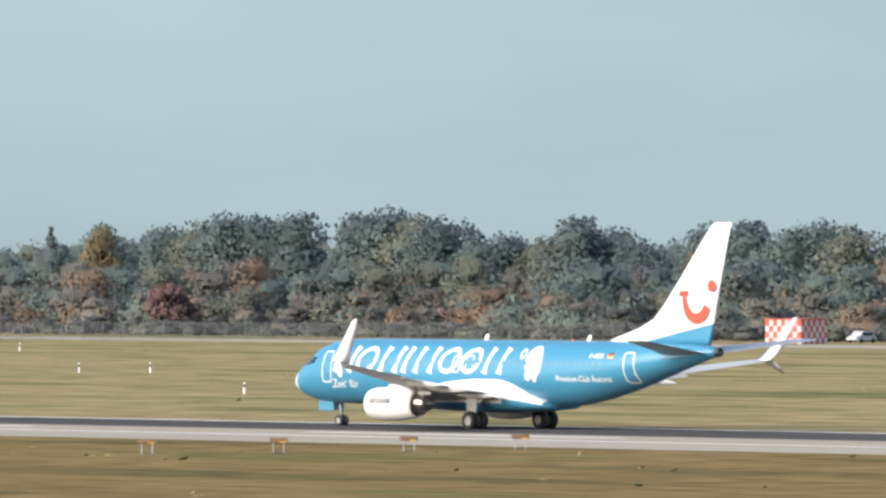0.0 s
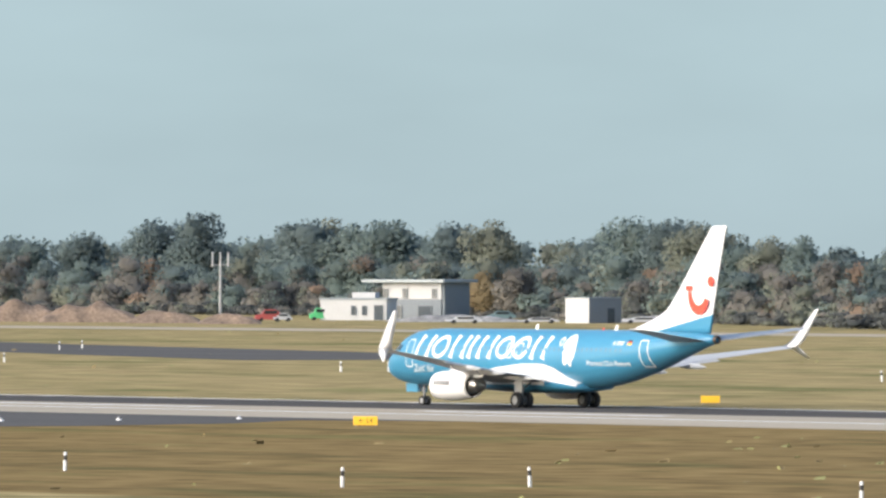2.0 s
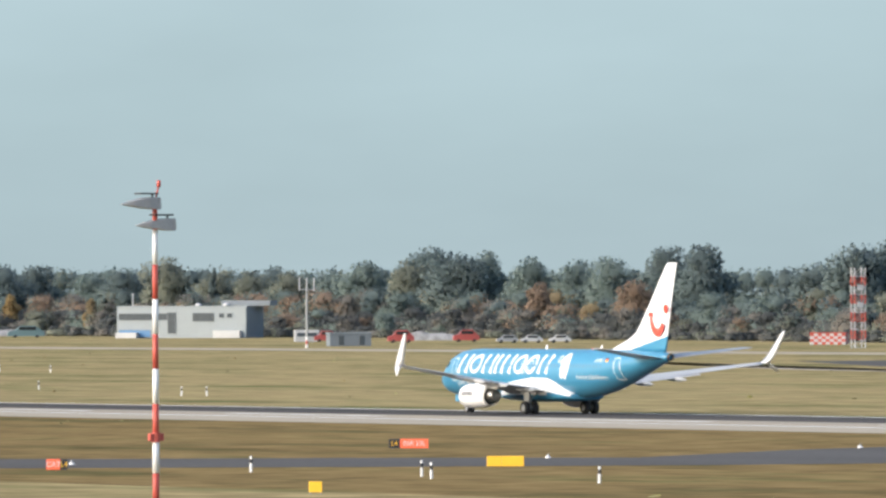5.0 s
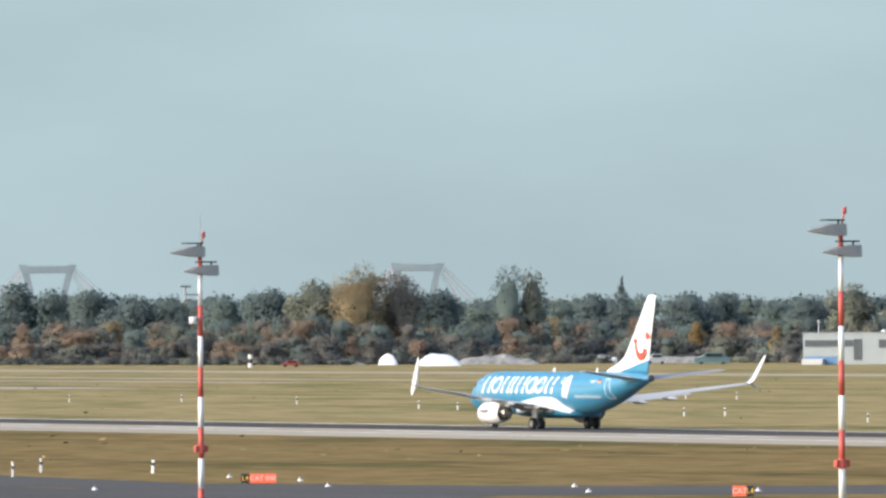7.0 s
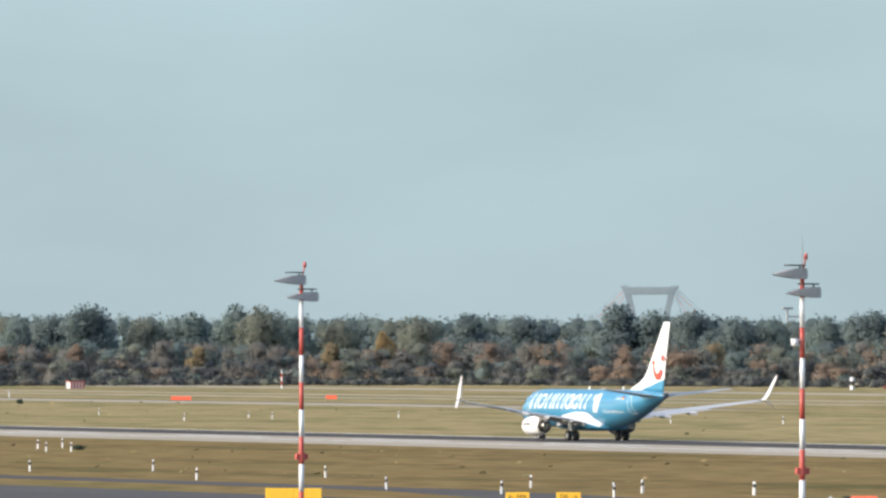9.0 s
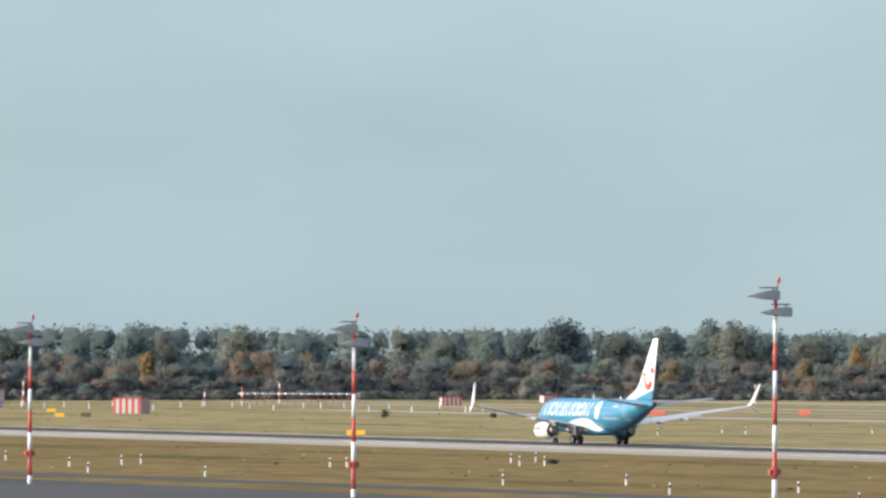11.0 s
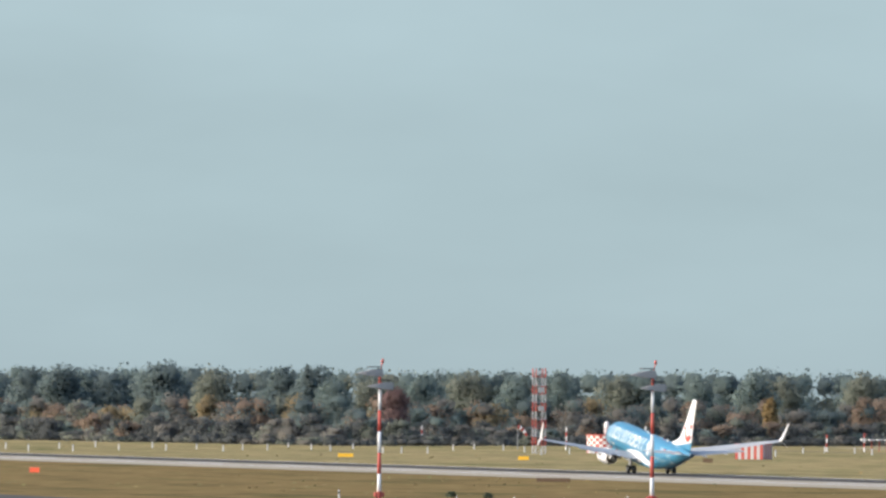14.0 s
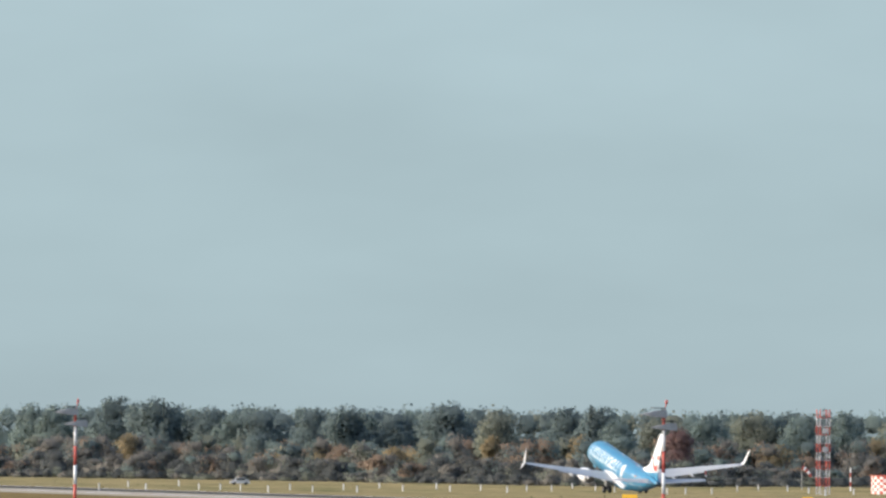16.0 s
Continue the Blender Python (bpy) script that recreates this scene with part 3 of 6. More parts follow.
        w.matrix_basis = Matrix.Translation((0, side * 1.9, 2.0))
        wings.append(w)
        off = Vector((0, -side * 1.9, -2.0))

        def put(bm):
            bmesh.ops.translate(bm, vec=off, verts=bm.verts)
            return bm
        # flap
        bm = bmesh.new()
        for y0, y1 in ((2.4, 5.6), (6.0, 11.6)):
            ring = []
            for y in (y0, y1):
                le = (20.6 if y < 5.8 else 20.7 + (y - 5.75) * 0.29) - MAIN
                z = 2.16 + (y - 2) * 0.115
                c = 1.1 - 0.04 * y
                ring.append([(le - 0.1, side * y, z - 0.02), (le + c * 0.5, side * y, z - 0.02), (le + c, side * y, z - 0.14), (le + c * 0.5, side * y, z - 0.12)])
            loft(bm, ring)
        part("flap", put(bm), M_GREYWING, w, "grey lowered flap")
        for y in (3.9, 6.9, 9.6):
            bm = bmesh.new()
            a0 = 18.7 + (y - 3.9) * 0.32
            z = 1.95 + (y - 2) * 0.122
            rr = []
            for u, r in ((0, 0.03), (0.15, 0.16), (0.4, 0.22), (0.7, 0.19), (0.9, 0.1), (1, 0.02)):
                rr.append([(a0 + 3.6 * u - MAIN, side * y + r * 0.7 * math.cos(t), z - 0.15 * u + r * math.sin(t)) for t in (2 * math.pi * i / 10 for i in range(10))])
            loft(bm, rr)
            part("flap_track_fairing", put(bm), M_GREYWING, w, "", True)
        # split winglet
        bm = bmesh.new()
        secs = [(22.75, 1.6, 17.1, 4.03), (23.1, 1.5, 17.4, 4.2), (23.6, 1.32, 17.58, 4.6), (25.1, 0.75, 17.9, 6.2), (25.55, 0.42, 17.98, 6.62), (25.85, 0.1, 18.02, 6.7)]
        loft(bm, [[(a - MAIN, side * y, z), (a + c * 0.5 - MAIN, side * (y + 0.05), z), (a + c - MAIN, side * y, z), (a + c * 0.5 - MAIN, side * (y - 0.05), z)] for a, c, y, z in secs])
        loft(bm, [[(a - MAIN, side * y, z), (a + c * 0.5 - MAIN, side * y, z + 0.05), (a + c - MAIN, side * y, z), (a + c * 0.5 - MAIN, side * y, z - 0.05)] for a, c, y, z in ((23.0, 1.3, 17.35, 4.15), (23.6, 0.9, 17.75, 3.75), (24.5, 0.25, 18.1, 3.25))])
        part("winglet", put(bm), M_WHITE, w, "white split winglet", True)
        # engine
        ey, ez = side * 4.83, 1.50
        bm = bmesh.new()
        lathe(bm, [(13.20 - MAIN, 0.68), (12.75 - MAIN, 0.76), (12.60 - MAIN, 0.84), (12.70 - MAIN, 0.92), (13.20 - MAIN, 1.00), (14.20 - MAIN, 1.03), (15.40 - MAIN, 0.98), (16.40 - MAIN, 0.84), (16.75 - MAIN, 0.76), (16.70 - MAIN, 0.72), (15.90 - MAIN, 0.74)], ey, ez, 36)
        part("engine_cowling", put(bm), M_WHITE, w, "white engine cowling", True)
        bm = bmesh.new()
        lathe(bm, [(15.60 - MAIN, 0.72), (16.20 - MAIN, 0.63), (17.20 - MAIN, 0.47), (17.60 - MAIN, 0.42), (17.55 - MAIN, 0.36), (17.30 - MAIN, 0.32), (18.10 - MAIN, 0.06)], ey, ez + 0.05, 30, True)
        part("engine_exhaust", put(bm), M_METAL, w, "bare metal exhaust nozzle", True)
        bm = bmesh.new()
        bm.faces.new([bm.verts.new((13.15 - MAIN, ey + 0.71 * math.cos(t), ez + 0.71 * math.sin(t))) for t in (2 * math.pi * i / 28 for i in range(28))])
        part("fan", put(bm), M_BLACK, w, "dark engine fan")
        bm = bmesh.new()
        loft(bm, [[(a - MAIN, ey - t, z), (b - MAIN, ey - t * 0.4, z), (b - MAIN, ey + t * 0.4, z), (a - MAIN, ey + t, z)] for a, b, z, t in ((13.6, 17.8, 2.1, 0.18), (14.2, 18.0, 2.65, 0.16))])
        part("engine_pylon", put(bm), M_WHITE, w)
        bm = bmesh.new()
        for i in range(7):
            a = 13.35 + i * 0.27
            for s in (side,):
                vs = []
                for da, dz in ((0, -0.17), (0.17, -0.17), (0.17, 0.17), (0, 0.17)):
                    rr_ = 1.045
                    zz = 0.2 + dz
                    vs.append(bm.verts.new((a + da - MAIN, ey + s * math.sqrt(rr_ ** 2 - zz ** 2), ez + zz)))
                bm.faces.new(vs)
        part("lettering_bars", put(bm), M_BLACK, w, "dark bars on the engine")
    # landing gear
    bm = bmesh.new()
    tube(bm, (4.15 - MAIN, 0, 0.34), (4.0 - MAIN, 0, 1.7), 0.09)
    tube(bm, (4.15 - MAIN, -0.28, 0.34), (4.15 - MAIN, 0.28, 0.34), 0.06)
    tube(bm, (4.1 - MAIN, 0, 0.8), (3.2 - MAIN, 0, 1.6), 0.05)
    leg = part("nose_gear", bm, M_GREY, plane, "grey nose gear strut", True)
    for y in (-0.22, 0.22):
        wheel(leg, 4.15 - MAIN, y, 0.34, 0.2)
    for y in (-0.42, 0.42):
        bm = bmesh.new()
        box(bm, 2.5 - MAIN, 3.85 - MAIN, y - 0.02, y + 0.02, 0.95, 1.55, None, 0, 0.01)
        part("gear_door", bm, M_BLUE, plane, "blue nose gear door")
    for side in (-1, 1):
        y = side * 2.86
        bm = bmesh.new()
        tube(bm, (0, y, 0.56), (-0.15, y, 2.1), 0.14)
        tube(bm, (0, y - 0.5, 0.56), (0, y + 0.5, 0.56), 0.1)
        tube(bm, (-0.1, y, 1.2), (-0.1, y - side * 1.2, 2.0), 0.07)
        tube(bm, (0.18, y, 0.7), (0.05, y, 1.6), 0.05)
        leg = part("main_gear", bm, M_GREY, plane, "grey main gear strut", True)
        for k in (-0.43, 0.43):
            wheel(leg, 0, y + k, 0.56, 0.4)
        bm = bmesh.new()
        box(bm, -0.5, 0.4, y + side * 0.25 - 0.02, y + side * 0.25 + 0.02, 1.05, 2.05, None, 0, 0.01)
        part("gear_door", bm, M_GREYWING, plane, "grey main gear door")
    bm = bmesh.new()
    tube(bm, (25.2 - MAIN, 0, 5.4), (25.2 - MAIN, 0, 5.52), 0.09, 0.05)
    part("beacon", bm, M_RED, plane, "red beacon")
    return plane, wings


plane, wings = airliner()


# ---- woods ----
def leaf_material(name, color):
    """Leaves: part of the light passes through them."""
    m = material(name, color, 0.8, 0, 0.3, 0.16, 3.0, 0.0, 0.4, 0.05, island=True)
    n, l = m.node_tree.nodes, m.node_tree.links
    tr, mix = n.new("ShaderNodeBsdfTranslucent"), n.new("ShaderNodeMixShader")
    bs = n["Principled BSDF"]
    l.new(bs.inputs["Base Color"].links[0].from_socket, tr.inputs["Color"])
    mix.inputs[0].default_value = 0.55
    l.new(bs.outputs[0], mix.inputs[1])
    l.new(tr.outputs[0], mix.inputs[2])
    l.new(mix.outputs[0], n["Material Output"].inputs[0])
    return m


# leaf colours paled, the greens greyed too: distance haze put into the base colour
HAZED_LEAF = [leaf_material(n, c) for n, c in (
    ("hazed_dark_green_leaves", (0.180, 0.232, 0.226)), ("hazed_grey_green_leaves", (0.222, 0.282, 0.258)), ("hazed_olive_leaves", (0.250, 0.270, 0.215)),
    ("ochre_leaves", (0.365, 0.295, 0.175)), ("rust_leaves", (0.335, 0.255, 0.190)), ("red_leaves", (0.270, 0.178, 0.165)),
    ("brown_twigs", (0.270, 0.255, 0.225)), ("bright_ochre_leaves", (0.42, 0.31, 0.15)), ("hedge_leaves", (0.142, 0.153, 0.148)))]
M_BARK = material("bark", (0.09, 0.075, 0.06), 0.9, 0, 1.0, 0.3, 6.0)


def leaf_cloud(rng, lobes, count, size):
    """Foliage: sprays of leaves that fill the lobes of a crown, round a solid heart. Lobes: centre, radii. Gives the faces and the lobe of each."""
    lobes = np.array(lobes, float)
    w = (lobes[:, 3] * lobes[:, 5]) ** 1.15
    k = rng.choice(len(lobes), count, p=w / w.sum())
    d = rng.normal(size=(count, 3))
    d /= np.linalg.norm(d, axis=1)[:, None]
    c = lobes[k, 0:3] + d * lobes[k, 3:6] * rng.uniform(0.2, 1.0, (count, 1)) ** 0.45 * rng.uniform(0.9, 1.04, (count, 1))
    nrm = d + rng.normal(scale=1.0, size=d.shape)
    nrm /= np.linalg.norm(nrm, axis=1)[:, None]
    u = np.cross(nrm, rng.normal(size=d.shape))
    u /= np.linalg.norm(u, axis=1)[:, None]
    v = np.cross(nrm, u)
    s = size * rng.uniform(0.45, 1.3, (count, 1))
    cards = np.stack([c + u * s, c + v * s * 0.8, c - u * s * 0.9, c - v * s * 0.7], 1)
    na, nb = 8, 6
    cores, index = [], [k]
    for i, L in list(enumerate(lobes))[-2:]:
        th = np.linspace(0, 2 * math.pi, na, endpoint=False)[:, None] + rng.uniform(0, 1)
        ph = np.linspace(-math.pi / 2, math.pi / 2, nb)[None, :]
        r = 0.6 + rng.normal(scale=0.08, size=(na, nb))
        r[:, 0], r[:, -1] = 0.6, 0.6
        p = np.stack([L[0] + L[3] * r * np.cos(ph) * np.cos(th), L[1] + L[4] * r * np.cos(ph) * np.sin(th), L[2] + L[5] * r * np.sin(ph) * np.ones_like(th)], 2)
        q = np.roll(p, -1, axis=0)
        cores.append(np.stack([p[:, :-1], q[:, :-1], q[:, 1:], p[:, 1:]], 2).reshape(-1, 4, 3))
        index.append(np.full(len(cores[-1]), i))
    return np.concatenate([cards] + cores), np.concatenate(index)


def soft_normals(me, quads, middle):
    """Shade foliage as a soft mass: normals lean away from the middle of the crown and upwards."""
    d = quads.reshape(-1, 3) - np.repeat(middle, 4, axis=0)
    d /= np.linalg.norm(d, axis=1)[:, None] + 1e-6
    f = np.cross(quads[:, 1] - quads[:, 0], quads[:, 2] - quads[:, 0])
    f /= np.linalg.norm(f, axis=1)[:, None] + 1e-9
    f = np.repeat(f, 4, axis=0)
    f *= np.sign(np.sum(f * d, axis=1))[:, None]
    nrm = d * 0.7 + f * 0.08 + np.array([0, 0, 0.4])
    nrm /= np.linalg.norm(nrm, axis=1)[:, None]
    me.normals_split_custom_set_from_vertices(nrm.tolist())


def quad_mesh(name, quads, mats, index=None):
    me = bpy.data.meshes.new(name)
    q = np.ascontiguousarray(quads.reshape(-1, 3), dtype=np.float32)
    n = len(quads)
    me.vertices.add(len(q))
    me.vertices.foreach_set("co", q.ravel())
    me.loops.add(4 * n)
    me.loops.foreach_set("vertex_index", np.arange(4 * n, dtype=np.int32))
    me.polygons.add(n)
    me.polygons.foreach_set("loop_start", np.arange(0, 4 * n, 4, dtype=np.int32))
    for m in mats:
        me.materials.append(m)
    if index is not None:
        me.polygons.foreach_set("material_index", np.asarray(index, dtype=np.int32))
    me.update()
    return me


def round_lobes(rng, h, w, n=9, low=0.35):
    """Lobes of a broad, full crown h high and w wide."""
    out = []
    for i in range(n):
        a, u = rng.uniform(0, 2 * math.pi), rng.uniform(low, 0.8)
        rad = w * 0.36 * math.sin(math.pi * (0.25 + 0.6 * u)) * rng.uniform(0.5, 1.0)
        r = w * rng.uniform(0.15, 0.3)
        rz = min(r * rng.uniform(0.7, 1.2), h * (1.0 - u))
        out.append((rad * math.cos(a), rad * math.sin(a), h * u, r * rng.uniform(0.85, 1.2), r * rng.uniform(0.85, 1.2), rz))
    out.append((0, 0, h * 0.78, w * 0.27, w * 0.27, h * 0.21))
    out.append((0, 0, h * (0.5 if low > 0.2 else 0.36), w * 0.4, w * 0.4, h * (0.3 if low > 0.2 else 0.4)))
    return out


def tall_lobes(rng, h, w, n=9):
    return [(rng.normal() * w * 0.1, rng.normal() * w * 0.1, h * (0.14 + 0.8 * i / (n - 1)), *(2 * [w * 0.5 * (math.sin(math.pi * (0.2 + 0.66 * i / (n - 1))) ** 0.5) * rng.uniform(0.95, 1.25)]), h * 0.13) for i in range(n)]


def fir_lobes(rng, h, w, n=10):
    return [(rng.normal() * w * 0.06, rng.normal() * w * 0.06, h * (0.12 + 0.84 * i / (n - 1)), *(2 * [w * 0.5 * (1.02 - i / (n - 1)) * rng.uniform(0.95, 1.35) + 0.3]), h * 0.075) for i in range(n)]


def dome_lobes(rng, h, w, n=22):
    """Lobes of a full, egg-shaped crown."""
    out = []
    for i in range(n):
        a, u = rng.uniform(0, 2 * math.pi), rng.uniform(-0.7, 0.95)
        c = math.sqrt(1 - u * u) * 0.33 * w
        r = w * rng.uniform(0.13, 0.2)
        out.append((c * math.cos(a), c * math.sin(a), h * (0.58 + 0.33 * u), r, r, r * 1.1))
    out.append((0, 0, h * 0.58, w * 0.4, w * 0.4, h * 0.36))
    return out


BEARING_BASE = [(46, 930), (41, 925), (38.2, 930), (37.3, 985), (36.5, 1040), (35, 1075), (33.5, 1080), (32, 1050), (31, 1040), (29, 1090), (26.5, 1095), (24.5, 1005), (22, 960), (19.5, 840), (17.6, 720), (15.5, 600), (13.3, 565), (11, 500)]


def wood_edge(b):
    """Ground point of the wood's front edge at that bearing."""
    for (b0, y0), (b1, y1) in zip(BEARING_BASE, BEARING_BASE[1:]):
        if b1 <= b <= b0:
            y = y0 + (y1 - y0) * (b0 - b) / (b0 - b1)
            return Vector((-y / math.tan(radians(b)), y, 0))
    y = BEARING_BASE[0][1] if b > 46 else BEARING_BASE[-1][1]
    return Vector((-y / math.tan(radians(b)), y, 0))


def woods():
    rng = np.random.default_rng(5)
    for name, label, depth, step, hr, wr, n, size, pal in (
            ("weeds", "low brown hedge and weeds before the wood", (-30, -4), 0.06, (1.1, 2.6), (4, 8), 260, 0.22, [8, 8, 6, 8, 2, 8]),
            ("scrub", "autumn scrub of rust, ochre and haze-greyed green bushes", (0, 22), 0.085, (3.6, 6.8), (6, 10), 1050, 0.3, [1, 1, 2, 4, 6, 6, 8, 6, 6, 8, 1, 2]),
            ("wood", "mixed autumn wood of haze-greyed green and brown trees", (25, 75), 0.085, (7.2, 11.2), (8, 12), 1450, 0.34, [0, 1, 1, 6, 2, 2, 4, 6, 1, 0, 1, 0]),
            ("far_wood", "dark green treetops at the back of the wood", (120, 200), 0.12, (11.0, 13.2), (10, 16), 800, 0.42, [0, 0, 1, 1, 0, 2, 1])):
        quads, mats, mids = [], [], []
        b = 45.5
        while b > 11:
            p = wood_edge(b)
            d = p.length
            away = p / d
            q = p + away * rng.uniform(*depth)
            h, w = rng.uniform(*hr), rng.uniform(*wr)
            h *= 1.0 + 0.16 * noise.noise((b * 1.7, 0, 0))
            if name == "far_wood":
                rise = 54 if b < 20 else 50 if b < 24 else 42 if b < 29 else 37 if b < 36.8 else 16 if b < 38 else 6 if b < 39.6 else 34
                h = 10.53 + rise / 18986 * (d + 150) + rng.uniform(-0.9, 0.6)
            few = name == "weeds"
            lobes = round_lobes(rng, h, w, 3 if few else 8, 0.06)
            cl, which = leaf_cloud(rng, lobes, n, size)
            cl[:, :, 2] = np.maximum(cl[:, :, 2], 0.02)
            tone = pal[rng.integers(len(pal))]
            if name == "scrub" and b < 30 and rng.uniform() < 0.8:
                tone = (8, 6, 8, 4, 8, 8)[rng.integers(6)]
            if name == "wood" and b < 30 and rng.uniform() < 0.5:
                tone = (4, 6, 6, 4, 3)[rng.integers(5)]
            tones = np.full(len(lobes), tone)
            mixed = rng.uniform(size=len(lobes)) < 0.3
            tones[mixed] = rng.choice(pal, mixed.sum())
            quads.append(cl + np.array(q))
            mids.append(np.tile(np.array((q.x, q.y, h * 0.3)), (len(cl), 1)))
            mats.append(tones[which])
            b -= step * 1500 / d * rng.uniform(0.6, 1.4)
        me = quad_mesh(name, np.concatenate(quads), HAZED_LEAF, np.concatenate(mats))
        soft_normals(me, np.concatenate(quads), np.concatenate(mids))
        tagged(new(name, me), label, "woods", kind="stuff")


woods()


def tree(name, lobes, tone, h, label, cat, n=520, size=0.36, seed=1):
    """A tree as a thing: tapered trunk with limbs, and a crown of leaf masses."""
    rng = np.random.default_rng(seed)
    t = tagged(empty(name), label, cat)
    bm = bmesh.new()
    tube(bm, (0, 0, -0.1), (0.1, 0, h * 0.45), h * 0.022, h * 0.013, 8)
    tube(bm, (0.1, 0, h * 0.45), (0, 0.1, h * 0.8), h * 0.013, h * 0.004, 6)
    for L in lobes[:5]:
        tube(bm, (0.05, 0, h * 0.3), (L[0], L[1], L[2]), h * 0.009, h * 0.003, 5)
    part("trunk", bm, M_BARK, t, "brown bark trunk with limbs")
    cl, _ = leaf_cloud(rng, lobes, n, size)
    cl[:, :, 2] = np.maximum(cl[:, :, 2], 0.03)
    me = quad_mesh("crown", cl, [HAZED_LEAF[tone]])
    soft_normals(me, cl, np.tile(np.array((0, 0, h * 0.4)), (len(cl), 1)))
    c = new("crown", me)
    c.parent = t
    return t


def stand(bearing, height, back, ref, href):
    """The pose of a tree of that height behind the wood's edge."""
    p = wood_edge(bearing)
    p = p + p.normalized() * back
    s = (0.99 if bearing < 19 else 1.03) * height / href
    return Matrix.Translation(p) @ Matrix.Rotation(bearing * 7.3, 4, "Z") @ Matrix.Diagonal((s, s, s, 1))


def skyline():
    rng = np.random.default_rng(8)
    kinds = []
    for i in range(6):
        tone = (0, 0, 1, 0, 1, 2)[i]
        label = ("dark green broad-crowned tree in the wood", "haze-greyed green rounded tree in the wood", "olive-green rounded tree in the wood")[tone]
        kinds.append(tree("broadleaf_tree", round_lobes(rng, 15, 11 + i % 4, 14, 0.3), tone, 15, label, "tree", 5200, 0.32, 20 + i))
    used = set()
    for rows in (EAST, MIDDLE, WEST):
        for b, h in rows:
            k = int(rng.integers(6))
            m = stand(b, h, 85 + rng.uniform(-15, 15), None, 15)
            if k not in used:
                kinds[k].matrix_basis = m
                kinds[k]["group"] = "skyline trees"
                used.add(k)
            else:
                tagged(copy_thing(kinds[k], m), group="skyline trees")


# bearing off the runway line and height of the trees that stand above the wood
EAST = [(44.01, 14.6), (43.88, 15.4), (43.70, 14.1), (43.49, 15.1), (43.28, 14.2), (42.89, 12.3), (42.77, 14.6), (42.59, 15.2), (42.50, 14.2), (42.38, 13.1), (42.20, 13.8), (42.01, 13.2), (41.82, 15.0), (41.71, 16.1), (41.56, 16.3), (41.41, 15.7), (41.05, 15.8), (40.93, 14.6), (40.84, 15.4), (40.69, 15.6), (40.54, 15.3), (40.39, 14.0), (40.02, 15.2), (39.51, 11.8), (38.96, 11.4), (38.06, 12.0), (37.73, 11.3), (37.56, 13.8), (37.39, 13.5), (37.21, 12.9), (37.12, 14.7), (37.00, 16.0), (36.88, 15.7), (36.79, 15.1), (36.67, 17.5), (36.52, 15.6), (36.43, 13.3), (36.31, 12.6), (35.91, 16.6), (35.66, 16.4), (35.49, 14.5), (35.40, 17.1), (35.30, 17.1), (35.16, 16.8), (35.04, 17.2), (34.92, 17.0), (34.85, 15.6), (34.65, 12.5), (34.31, 17.6)]
MIDDLE = [(34.10, 16.3), (33.74, 14.1), (33.44, 13.5), (33.22, 12.8), (33.07, 14.4), (32.80, 14.4), (32.65, 16.3), (32.32, 17.4), (32.11, 16.8), (31.96, 18.6), (31.76, 16.8), (31.44, 14.0), (31.20, 18.6), (31.01, 18.8), (30.78, 15.3), (30.16, 18.3), (29.95, 18.1), (29.68, 17.5), (29.49, 16.9), (29.25, 17.6), (29.01, 18.9), (28.86, 17.1), (28.71, 18.5), (28.59, 16.6), (28.35, 17.2), (28.18, 14.6), (27.96, 14.6), (27.74, 14.4), (27.56, 14.1), (27.31, 17.7), (27.05, 15.3), (26.90, 15.0), (26.60, 15.5), (26.42, 16.5), (25.92, 15.3), (25.75, 14.9), (25.32, 15.4), (25.10, 16.5), (24.53, 18.3), (24.43, 19.7), (24.20, 16.8), (23.96, 16.5), (23.66, 16.2), (23.46, 16.5), (23.25, 17.0), (23.05, 18.6)]
WEST = [(22.85, 18.6), (22.34, 15.9), (22.04, 16.4), (21.77, 16.5), (21.35, 15.7), (21.10, 16.5), (20.92, 19.1), (20.80, 19.9), (20.56, 18.1), (20.31, 16.5), (20.02, 18.5), (19.83, 16.2), (19.63, 16.2), (19.38, 15.2), (18.93, 15.8), (18.63, 15.9), (18.29, 17.8), (17.87, 16.3), (17.72, 17.4), (17.42, 16.5), (17.12, 17.2), (17.00, 16.3), (16.67, 17.3), (16.45, 17.0), (16.21, 17.0), (15.94, 16.4), (15.67, 15.7), (15.46, 15.4), (15.34, 16.9), (15.19, 16.6), (14.82, 16.9), (14.58, 18.8), (14.27, 16.7), (14.13, 16.5), (14.03, 16.9), (13.83, 16.5), (13.56, 17.4), (13.41, 16.5), (13.28, 16.6), (13.00, 18.6), (12.76, 19.2), (12.46, 18.3), (12.34, 18.6)]

skyline()


